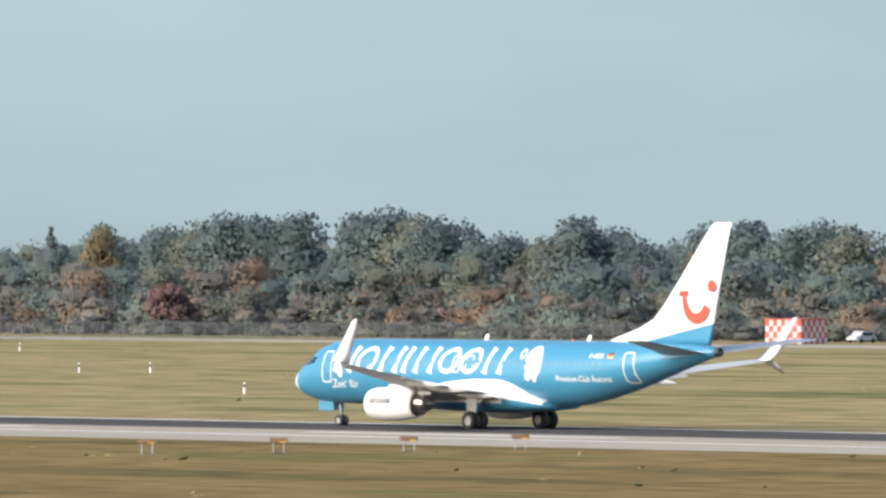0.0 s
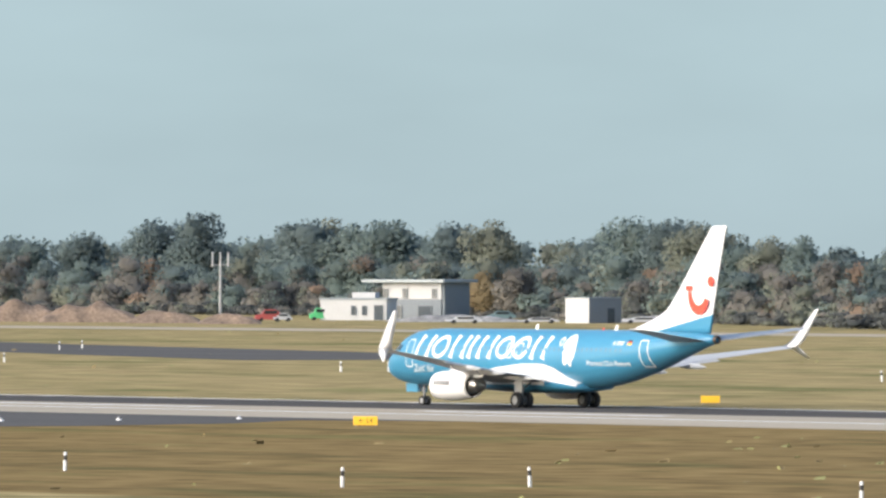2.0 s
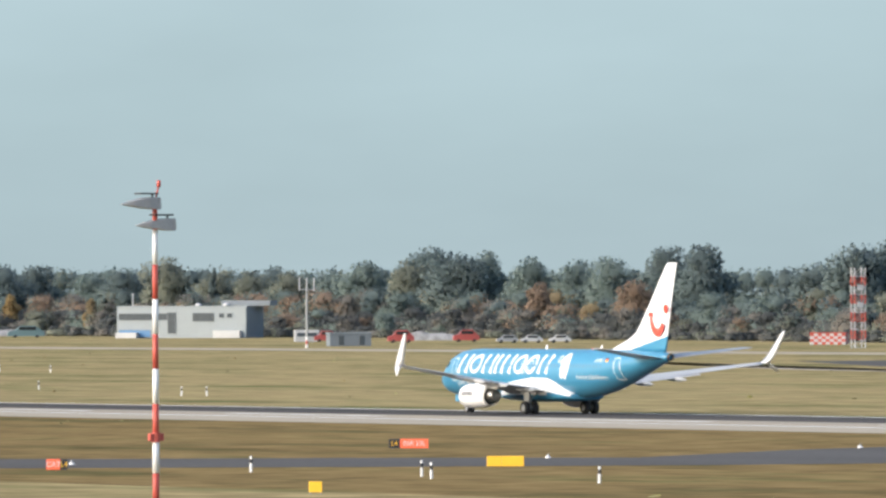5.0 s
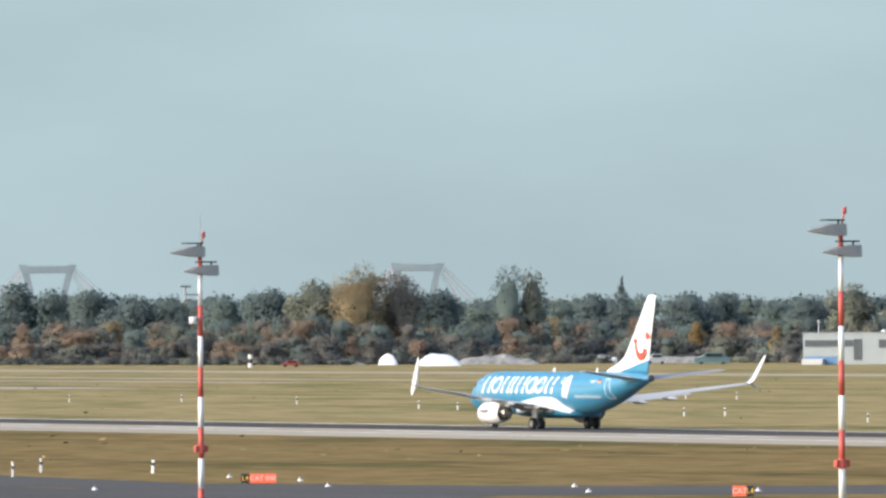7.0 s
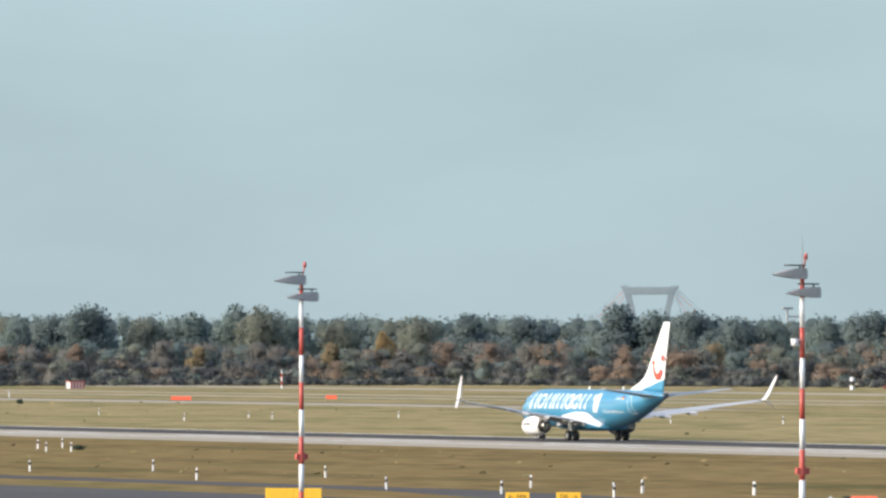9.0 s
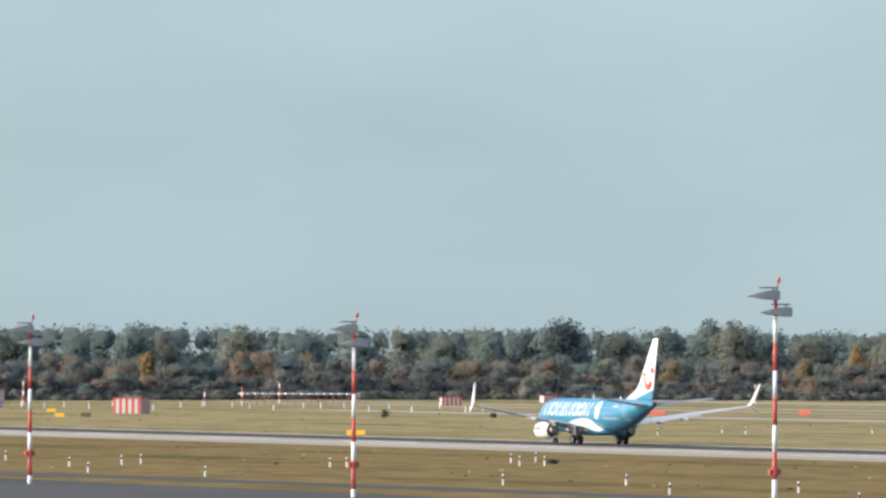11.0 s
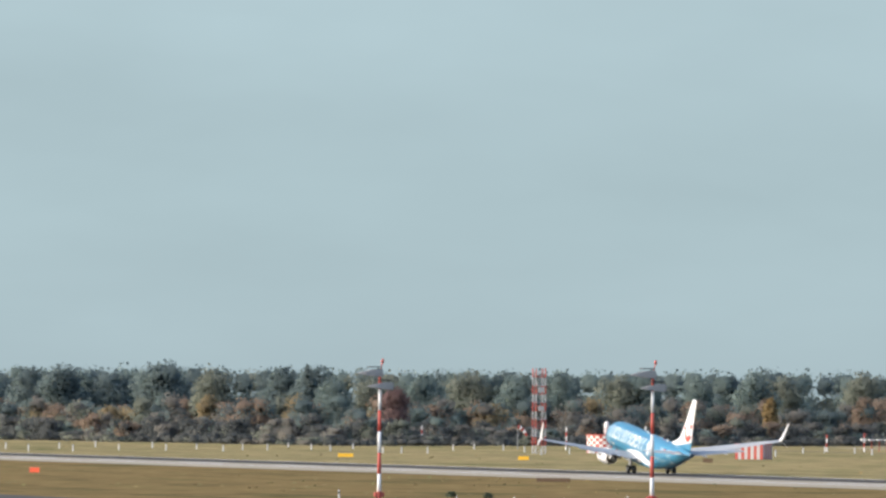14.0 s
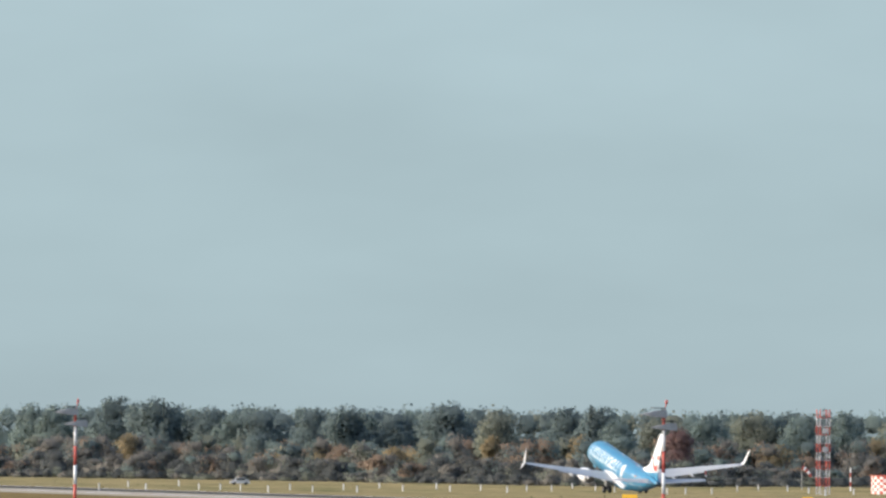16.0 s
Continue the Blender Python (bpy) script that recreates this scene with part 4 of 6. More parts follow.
def lone_trees():
    """Trees of a shape or colour of their own."""
    rng = np.random.default_rng(3)
    for b, h, w, shape, tone, back, name, label in (
            (40.03, 15.2, 7.0, "round", 3, 60, "autumn_tree", "golden-ochre autumn tree at the wood's edge"),
            (39.78, 14.2, 9.0, "fir", 0, 60, "fir_tree", "dark green pointed fir tree"),
            (38.80, 16.2, 4.8, "tall", 0, 62, "poplar", "tall dark green poplar"),
            (38.32, 14.4, 2.8, "tall", 0, 62, "poplar", "slim dark green poplar"),
            (40.4, 7.0, 7.0, "round", 5, -2, "shrub", "dark red autumn shrub"),
            (26.07, 19.6, 11.5, "fir", 0, 70, "fir_tree", "dark green broad fir tree"),
            (27.55, 14.8, 4.0, "fir", 0, 70, "fir_tree", "dark green fir tree"),
            (26.47, 9.6, 4.6, "round", 7, 8, "autumn_tree", "bright orange autumn tree in the wood"),
            (26.9, 8.6, 4.4, "round", 3, 8, "autumn_tree", "rust-orange autumn tree in the wood"),
            (24.66, 23.4, 17.0, "dome", 3, 62, "autumn_tree", "tall golden autumn tree above the wood"),
            (24.88, 22.2, 15.0, "dome", 6, 64, "autumn_tree", "tall brown half-bare tree above the wood"),
            (25.46, 24.0, 11.0, "dome", 1, 62, "thin_tree", "thin haze-greyed green tree with sparse crown"),
            (25.59, 24.2, 9.0, "dome", 2, 62, "thin_tree", "thin olive tree with sparse crown"),
            (21.58, 13.2, 6.5, "round", 7, 40, "autumn_tree", "yellow-orange autumn tree in the wood"),
            (21.3, 10.5, 6.0, "round", 3, 20, "autumn_tree", "ochre autumn tree in the wood"),
            (20.6, 9.5, 6.0, "round", 3, 20, "autumn_tree", "ochre autumn tree in the wood"),
            (19.95, 10.0, 7.0, "round", 4, 20, "autumn_tree", "rust-brown autumn tree in the wood"),
            (35.86, 8.0, 7.0, "round", 3, -4, "autumn_tree", "ochre autumn tree beside a building"),
            (36.02, 8.6, 8.0, "round", 6, -4, "broadleaf_tree", "brown-green tree beside a building"),
            (29.8, 12.5, 9.0, "round", 4, 20, "autumn_tree", "rust-brown autumn tree in the wood"),
            (29.3, 12.0, 8.0, "round", 4, 20, "autumn_tree", "rust-brown autumn tree in the wood"),
            (17.8, 11.0, 5.0, "round", 7, 30, "autumn_tree", "yellow autumn tree in the wood"),
            (18.3, 11.5, 8.0, "round", 4, 30, "autumn_tree", "rust-brown autumn tree in the wood"),
            (14.8, 11.0, 7.0, "round", 3, 25, "autumn_tree", "ochre autumn tree in the wood"),
            (15.8, 13.0, 8.5, "round", 5, 30, "autumn_tree", "dull red autumn tree in the wood"),
            (32.0, 10.5, 6.5, "round", 4, 20, "autumn_tree", "rust-brown autumn tree in the wood"),
            (31.55, 13.4, 15.0, "round", 0, 20, "broadleaf_tree", "very dark green spreading tree"),
            (13.05, 17.5, 5.0, "fir", 0, 70, "fir_tree", "dark green fir tree"),
            (15.33, 17.0, 5.5, "fir", 0, 70, "fir_tree", "dark green fir tree")):
        lobes = round_lobes(rng, h, w, 9, 0.1) if shape == "round" else {"tall": tall_lobes, "dome": dome_lobes, "fir": fir_lobes}[shape](rng, h, w)
        t = tree(name, lobes, tone, h, label, "tree", 4200 if name != "thin_tree" else 1300, 0.29, int(b * 100))
        p = wood_edge(b)
        t.matrix_basis = Matrix.Translation(p + p.normalized() * back)


lone_trees()
grass_tufts()


def low_bush(bearing, d, w, h, seed):
    """A lone low bush in the airfield grass."""
    rng = np.random.default_rng(seed)
    t = tagged(empty("bush", pose(-d * math.cos(radians(bearing)), d * math.sin(radians(bearing)), 0)), "low dark green bush in the dry grass", "bush", "low bushes")
    bm = bmesh.new()
    for k in range(4):
        tube(bm, (0, 0, -0.02), (0.2 * w * math.cos(k * 1.6), 0.2 * w * math.sin(k * 1.6), h * 0.7), 0.03, 0.01, 5)
    part("stems", bm, M_BARK, t, "thin brown stems")
    cl, _ = leaf_cloud(rng, round_lobes(rng, h, w, 6, 0.2), 420, 0.09)
    cl[:, :, 2] = np.maximum(cl[:, :, 2], 0.02)
    me = quad_mesh("foliage", cl, [M_BUSH])
    soft_normals(me, cl, np.tile(np.array((0, 0, h * 0.2)), (len(cl), 1)))
    new("foliage", me).parent = t


M_BUSH = leaf_material("bush_leaves", (0.075, 0.10, 0.065))
for i, (b, d, w, h) in enumerate(((19.06, 1760, 1.9, 1.5), (16.29, 1108, 1.3, 0.6), (16.1, 1118, 1.2, 0.6), (19.95, 1034, 1.8, 0.5), (19.64, 1785, 1.6, 0.8))):
    low_bush(b, d, w, h, i + 1)


# ---- things on the airfield ----
M_SHEDWHITE = material("white_cladding", (0.43, 0.44, 0.45), 0.6, 0, 0.4, 0.08, 3.0)
M_SHEDGREY = material("grey_cladding", (0.15, 0.175, 0.20), 0.6, 0, 0.4, 0.1, 3.0)
M_ROOF = material("pale_roof_metal", (0.26, 0.295, 0.315), 0.45, 0.2, 0.4, 0.08, 3.0)
M_WINDOW = material("dull_window_glass", (0.06, 0.075, 0.09), 0.2, 0, 1.0, 0.2, 4.0)
M_SOIL = ramp_material("bare_soil", [(0.3, (0.13, 0.098, 0.075)), (0.5, (0.19, 0.142, 0.108)), (0.7, (0.26, 0.192, 0.14))], 0.25, (1, 1, 1), 2.0)
M_GRAVEL = ramp_material("grey_rubble", [(0.3, (0.16, 0.16, 0.16)), (0.5, (0.24, 0.24, 0.24)), (0.7, (0.34, 0.34, 0.33))], 0.5, (1, 1, 1), 3.0)
M_TARP = material("white_tarpaulin", (0.74, 0.76, 0.77), 0.5, 0, 0.5, 0.08, 2.0, 0.3)
M_SIGNRED = material("red_sign_face", (0.85, 0.15, 0.07), 0.5, 0, 1.0, 0.06, 6.0)
# steel lightened and blued: the haze before the far bridge is in this colour
M_HAZED_STEEL = material("hazed_bridge_steel", (0.23, 0.29, 0.33), 0.6, 0, 0.05, 0.1, 1.0)
M_GREEN = material("green_paint", (0.08, 0.42, 0.16), 0.5, 0, 1.0, 0.1, 5.0)
M_ORANGE = material("faded_orange_paint", (0.16, 0.10, 0.055), 0.6, 0, 2.0, 0.15, 9.0)
M_VANRED = material("dull_red_car_paint", (0.32, 0.06, 0.05), 0.4, 0, 1.0, 0.1, 5.0)
M_TEAL = material("teal_paint", (0.12, 0.19, 0.20), 0.5, 0, 1.0, 0.1, 5.0)
M_LINEBLUE = material("blue_panel", (0.08, 0.2, 0.38), 0.5, 0, 1.0, 0.1, 5.0)


def cam_right(x, y):
    return math.degrees(math.atan2(y, x)) - 90


def marker_post():
    t = tagged(empty("marker_post"), "white marker post with black band in the grass", "marker post", "airfield marker posts")
    bm = bmesh.new()
    tube(bm, (0, 0, -0.05), (0, 0, 0.52), 0.085, 0.08, 8)
    part("post", bm, M_WHITE, t, "white plastic post")
    bm = bmesh.new()
    tube(bm, (0, 0, 0.52), (0, 0, 0.76), 0.083, 0.083, 8)
    part("band", bm, M_BLACK, t, "black band")
    bm = bmesh.new()
    tube(bm, (0, 0, 0.76), (0, 0, 0.92), 0.08, 0.06, 8)
    part("cap", bm, M_WHITE, t, "white cap")
    return t


NEAR_POSTS = [(-397.4, 279.3), (-393.4, 286.9), (-359.9, 279.9), (-354.9, 286.7), (-469.6, 286.6), (-437.6, 280.1), (-436.0, 289.9), (-544.4, 286.4), (-524.9, 286.9), (-518.3, 283.9), (-500.3, 284.3), (-662.8, 278.8), (-685.9, 290.7), (-672.4, 293.2), (-982.2, 352.4), (-991.7, 358.4), (-812.9, 291.0), (-813.0, 301.6), (-759.1, 285.1), (-768.2, 299.1), (-705.5, 279.3), (-682.0, 278.5), (-710.0, 292.2), (-671.8, 282.6), (-681.1, 288.6), (-670.9, 292.6), (-1048.7, 290.8), (-988.4, 285.8), (-985.2, 290.6), (-971.8, 291.5), (-948.2, 285.7), (-999.3, 306.3), (-942.2, 294.9), (-898.4, 282.9), (-958.0, 305.0), (-968.4, 310.2), (-868.4, 283.9), (-940.6, 319.7), (-941.1, 321.5), (-955.8, 343.8), (-956.6, 346.6)]
FAR_POSTS = [(-735.1, 614.7), (-731.6, 620.1), (-614.8, 530.4), (-902.1, 745.9), (-703.8, 549.5), (-787.4, 627.8), (-719.9, 579.4), (-664.7, 542.2), (-577.5, 528.6), (-791.6, 556.2), (-789.1, 559.7), (-760.7, 560.1), (-769.0, 571.8), (-864.5, 632.4), (-1009.2, 728.1), (-990.5, 728.0), (-1013.0, 736.1), (-1018.2, 654.3), (-882.0, 579.3), (-993.7, 660.0), (-1004.0, 669.9), (-1111.4, 688.5), (-1112.0, 697.9), (-793.1, 557.3), (-1047.5, 503.6), (-1043.9, 506.4), (-1011.3, 502.0), (-1007.5, 504.9), (-936.9, 485.2), (-934.8, 486.9), (-1257.3, 607.3), (-1250.2, 612.0), (-1225.6, 608.6), (-1211.1, 608.6), (-990.2, 555.3), (-960.6, 548.9), (-1261.5, 538.5), (-1245.8, 547.3), (-1197.7, 541.6), (-1123.3, 523.4), (-1105.1, 519.8), (-1426.7, 521.1), (-1322.3, 494.9), (-1367.8, 521.3), (-1347.1, 516.8), (-1361.2, 540.7)]
post = marker_post()
for i, (x, y) in enumerate(NEAR_POSTS + FAR_POSTS):
    m = pose(x, y, 0, 2 * math.sin(i * 1.7), 2 * math.cos(i * 2.3), 0)
    if i == 0:
        post.matrix_basis = m
    else:
        copy_thing(post, m)


def papi():
    t = tagged(empty("approach_light_box"), "brown and orange approach light box on legs", "airfield light", "row of approach light boxes")
    bm = bmesh.new()
    box(bm, -0.48, 0.48, -0.3, 0.3, 0.58, 0.84, None, 0, 0.03)
    part("housing", bm, M_ORANGE, t, "brown metal housing")
    bm = bmesh.new()
    box(bm, 0.05, 0.4, -0.33, -0.302, 0.6, 0.64)
    part("lens_strip", bm, M_YELLOW, t, "yellow lens strip")
    for x in (-0.28, 0.28):
        for y in (-0.2, 0.2):
            bm = bmesh.new()
            tube(bm, (x, y, 0), (x, y, 0.6), 0.03, None, 8)
            part("leg", bm, M_GREY, t)
    bm = bmesh.new()
    box(bm, -0.3, 0.3, -0.25, 0.25, -0.02, 0.06)
    part("base", bm, M_TAXI, t, "concrete base")
    return t


p0 = papi()
for i, (x, y) in enumerate(((-431.6, 365.6), (-429.9, 373.3), (-429.5, 382.2), (-430.3, 391.0))):
    m = pose(x, y, 0, 0, 0, 48)
    if i:
        copy_thing(p0, m)
    else:
        p0.matrix_basis = m


def words(name, body, size, mat, parent, at, align="CENTER"):
    cu = bpy.data.curves.new("lettering", "FONT")
    cu.body, cu.size, cu.align_x, cu.align_y, cu.extrude = body, size, align, "CENTER", 0.006
    ob = new("lettering", cu)
    me = bpy.data.meshes.new_from_object(ob.evaluated_get(bpy.context.evaluated_depsgraph_get()))
    bpy.data.objects.remove(ob)
    me.transform(Matrix.Translation(at) @ Matrix.Rotation(math.pi / 2, 4, "X"))
    me.materials.append(mat)
    o = new(name, me)
    o.parent = parent
    return o


def sign(x, y, panels, h, z0, label, thick=0.25):
    """A low airfield sign facing the camera's side; panels: width, material, words, colour of words."""
    t = tagged(empty("airfield_sign", pose(x, y, 0, 0, 0, cam_right(x, y))), label, "sign", "airfield signs")
    total = sum(p[0] for p in panels)
    u = -total / 2
    for w, mat, text, tone in panels:
        bm = bmesh.new()
        box(bm, u, u + w - 0.01, -thick / 2, thick / 2, z0, z0 + h, None, 0, 0.02)
        pn = part("panel", bm, mat, t)
        if text:
            words("lettering", text, h * 0.72, tone, pn, (u + w / 2, -thick / 2 - 0.008, z0 + h * 0.5))
        u += w
    for s in (-0.4, 0.4):
        bm = bmesh.new()
        tube(bm, (total * s, 0, -0.03), (total * s, 0, z0 + 0.03), 0.04, None, 8)
        part("leg", bm, M_GREY, t)
    return t


for lit, glow in ((M_SIGNRED, (1.0, 0.12, 0.05, 1)), (M_YELLOW, (1.0, 0.5, 0.03, 1))):
    bs = lit.node_tree.nodes["Principled BSDF"]
    bs.inputs["Emission Color"].default_value, bs.inputs["Emission Strength"].default_value = glow, 0.16
BL, YE, RE, WH = M_BLACK, M_YELLOW, M_SIGNRED, M_WHITE
sign(-603, 455.5, [(1.35, YE, "", BL)], 0.5, 0.12, "plain yellow airfield sign in the grass")
sign(-537.9, 379.8, [(1.5, YE, "\u2190 L4", BL)], 0.55, 0.08, "yellow airfield sign with black lettering")
sign(-557.2, 280.4, [(0.8, RE, "CAT", WH), (0.42, BL, "L4", YE)], 0.6, 0.05, "red and black airfield sign")
sign(-615.6, 335.5, [(0.75, BL, "L4", YE), (1.85, RE, "05R 23L", WH)], 0.6, 0.06, "black and red airfield sign with lettering")
sign(-549.6, 306, [(0.86, YE, "", BL), (1.32, YE, "", BL)], 0.6, 0.05, "pair of plain yellow airfield sign panels")
sign(-483.9, 258.3, [(0.68, YE, "", BL)], 0.55, 0.1, "small plain yellow airfield sign")
sign(-623.4, 279.2, [(0.55, BL, "L4", YE), (1.7, RE, "CAT II/III", WH)], 0.6, 0.06, "black and red airfield sign with lettering")
sign(-660.2, 254.8, [(1.85, YE, "", BL), (1.85, YE, "", BL)], 0.75, 0.05, "long plain yellow airfield sign")
sign(-645.9, 264.9, [(1.55, YE, "\u2190 05R", BL)], 0.62, 0.05, "orange-yellow airfield sign with lettering")
sign(-644.7, 268, [(1.6, YE, "23L \u2192", BL)], 0.62, 0.05, "orange-yellow airfield sign with lettering")
sign(-1266.9, 378.7, [(4.2, M_ORANGE, "", BL)], 0.5, 0.05, "long low ochre sign beside the runway")
sign(-928.9, 261.9, [(3.2, M_ORANGE, "", BL)], 0.65, 0.05, "long plain yellow airfield sign")
for x, y, w in ((-1755.8, 488, 2.6), (-1703.1, 503.9, 1.8), (-1664.8, 519.4, 1.5), (-1312.8, 449.7, 2.4), (-1331.6, 316.4, 2.2), (-1800, 560, 1.6)):
    sign(x, y, [(w, YE, "", BL)], 0.6, 0.05, "plain yellow airfield sign in the grass")
for x, y, w in ((-1668.2, 524.9, 1.6), (-1369.8, 338.3, 1.3), (-1773, 663, 3.6), (-1798.8, 701.5, 2.0)):
    sign(x, y, [(w, M_ORANGE if w == 1.6 else RE, "", BL)], 0.65, 0.05, "plain red-orange airfield sign in the grass")


def taxi_light():
    t = tagged(empty("taxiway_light"), "small white taxiway edge light", "airfield light", "taxiway edge lights")
    bm = bmesh.new()
    tube(bm, (0, 0, 0), (0, 0, 0.1), 0.2, 0.14, 10)
    part("base", bm, M_WHITE, t, "white metal base")
    bm = bmesh.new()
    tube(bm, (0, 0, 0.1), (0, 0, 0.24), 0.09, 0.06, 10)
    part("lens", bm, M_GREY, t, "grey glass lens")
    return t


tl = taxi_light()
for i, (x, y) in enumerate(((-599.3, 360.1), (-600.8, 365.4), (-607.1, 372.8), (-564.8, 346.9), (-616.6, 381.1), (-629.2, 390.7), (-564.8, 362.5), (-567.5, 372.5), (-566.1, 380.5), (-566.4, 390), (-597.7, 289.1), (-576.9, 324.2), (-574.5, 290.1), (-608.4, 261.4), (-609.7, 277.8), (-578.4, 280.7), (-632, 286), (-650, 289))):
    if i:
        copy_thing(tl, pose(x, y, 0.02))
    else:
        tl.matrix_basis = pose(x, y, 0.02)


def floodlight_mast(top, extras=False):
    """A red and white banded mast with two wedge-shaped floodlight heads."""
    t = tagged(empty("floodlight_mast"), "red and white banded mast with two floodlights" + (" and a camera" if extras else ""), "light mast", "floodlight masts")
    z, i, step = top - 0.9, 0, 1.72
    while z > -0.05:
        n = 1.55 if i == 0 else step
        z1 = max(z - n, -0.1)
        bm = bmesh.new()
        r0, r1 = 0.12 + 0.05 * (top - z) / top, 0.12 + 0.05 * (top - z1) / top
        tube(bm, (0, 0, z1), (0, 0, z), r1, r0, 14)
        part("band", bm, M_BANDRED if i % 2 == 0 else M_WHITE, t, "red band" if i % 2 == 0 else "white band", True)
        z, i = z1, i + 1
    for zz, off in ((top - 1.0, 0.05), (top - 2.05, -0.85)):
        bm = bmesh.new()
        # wedge: a thin lip far out, deep at the back
        sec = [(-2.0, 0.08, -0.1, -0.04), (-1.3, 0.32, -0.2, 0.14), (-0.5, 0.42, -0.3, 0.3), (0.1, 0.42, -0.34, 0.32), (0.22, 0.32, -0.22, 0.22)]
        loft(bm, [[(-w, u - off, zz + lo - 0.1), (w, u - off, zz + lo - 0.1), (w * 0.9, u - off, zz + hi - 0.15), (-w * 0.9, u - off, zz + hi - 0.15)] for u, w, lo, hi in sec])
        part("floodlight", bm, M_LAMPGREY, t, "grey wedge-shaped floodlight")
        bm = bmesh.new()
        box(bm, -0.3, 0.3, -1.0 - off, 0.1 - off, zz + 0.3, zz + 0.38, None, 0, 0.02)
        tube(bm, (0, -0.1 - off, zz), (0, -0.1 - off, zz + 0.36), 0.05)
        part("bracket", bm, M_BLACK, t, "dark bracket")
    bm = bmesh.new()
    tube(bm, (0, 0.05, top - 0.9), (0, 0.22, top - 0.3), 0.045)
    part("spike", bm, M_BANDRED, t, "red and white spike")
    bm = bmesh.new()
    tube(bm, (0, 0.22, top - 0.32), (0, 0.25, top), 0.12, 0.09, 10)
    part("warning_light", bm, M_BANDRED, t, "red obstruction light", True)
    bm = bmesh.new()
    zz = 3.2 if top > 15 else 2.5
    tube(bm, (0, 0, zz - 0.25), (0, 0, zz + 0.25), 0.22, None, 12)
    for s in (-1, 1):
        box(bm, -0.12, 0.12, s * 0.3 - 0.12, s * 0.3 + 0.12, zz - 0.18, zz + 0.18, None, 0, 0.02)
    part("winch_box", bm, M_BANDRED, t, "red winch housing")
    if extras:
        bm = bmesh.new()
        tube(bm, (0, 0, top - 0.9), (0, 0, top + 1.0), 0.03, 0.015, 6)
        part("whip_antenna", bm, M_GREY, t, "thin grey whip antenna")
        bm = bmesh.new()
        tube(bm, (0, 0, 10.6), (0, -0.5, 10.6), 0.05)
        tube(bm, (0, -0.5, 10.25), (0, -0.5, 10.65), 0.22, 0.2, 12)
        part("camera_housing", bm, M_WHITE, t, "white camera housing", True)
        bm = bmesh.new()
        tube(bm, (0, -1.0, 11.6), (0, -1.0, 12.3), 0.06)
        tube(bm, (0, -1.0, 11.9), (0, 0, 11.9), 0.04)
        box(bm, -0.08, 0.08, -1.35, -0.65, 12.3, 12.42, None, 0, 0.02)
        part("wind_sensor", bm, M_GREY, t, "grey wind sensor on an arm")
    return t


M_LAMPGREY = material("weathered_lamp_metal", (0.30, 0.295, 0.29), 0.5, 0.2, 1.5, 0.15, 8.0)
tall, short = floodlight_mast(15.9), floodlight_mast(13.5)
tall.matrix_basis = pose(-472, 243, 0, 0, 0, 8)
floodlight_mast(15.45, True).matrix_basis = pose(-553.4, 244.3, 0, 0, 0, 8)
floodlight_mast(15.5).matrix_basis = pose(-632.4, 244.6, 0, 0, 0, 8)
short.matrix_basis = pose(-734.4, 251.4, 0, 0, 0, 8)
for x, y in ((-815, 251.8), (-837.5, 235.6), (-935, 208.5)):
    copy_thing(short, pose(x, y, 0, 0, 0, 8))


# ---- buildings and works beyond the runway ----
def at_bearing(b, d):
    return -d * math.cos(radians(b)), d * math.sin(radians(b))


def block(parent, name, x0, x1, y0, y1, z0, z1, mat, label=""):
    bm = bmesh.new()
    box(bm, x0, x1, y0, y1, z0, z1, None, 0, 0.04)
    return part(name, bm, mat, parent, label)


def window_in(parent, x0, x1, z0, z1, y, mat=None):
    bm = bmesh.new()
    box(bm, x0, x1, y - 0.05, y + 0.05, z0, z1)
    w = part("window", bm, mat or M_WINDOW, parent, "dull window")
    bm = bmesh.new()
    for a, b, c, d in ((x0 - 0.08, x1 + 0.08, z0 - 0.08, z0), (x0 - 0.08, x1 + 0.08, z1, z1 + 0.08), (x0 - 0.08, x0, z0, z1), (x1, x1 + 0.08, z0, z1)):
        box(bm, a, b, y - 0.09, y + 0.05, c, d)
    part("frame", bm, M_SHEDGREY, w)
    return w


def facing(b, d, turn=0.0):
    """Pose whose local x runs to the right and local y away, as seen from the camera, turned by some degrees."""
    x, y = at_bearing(b, d)
    return pose(x, y, 0, 0, 0, 90 - b + turn)


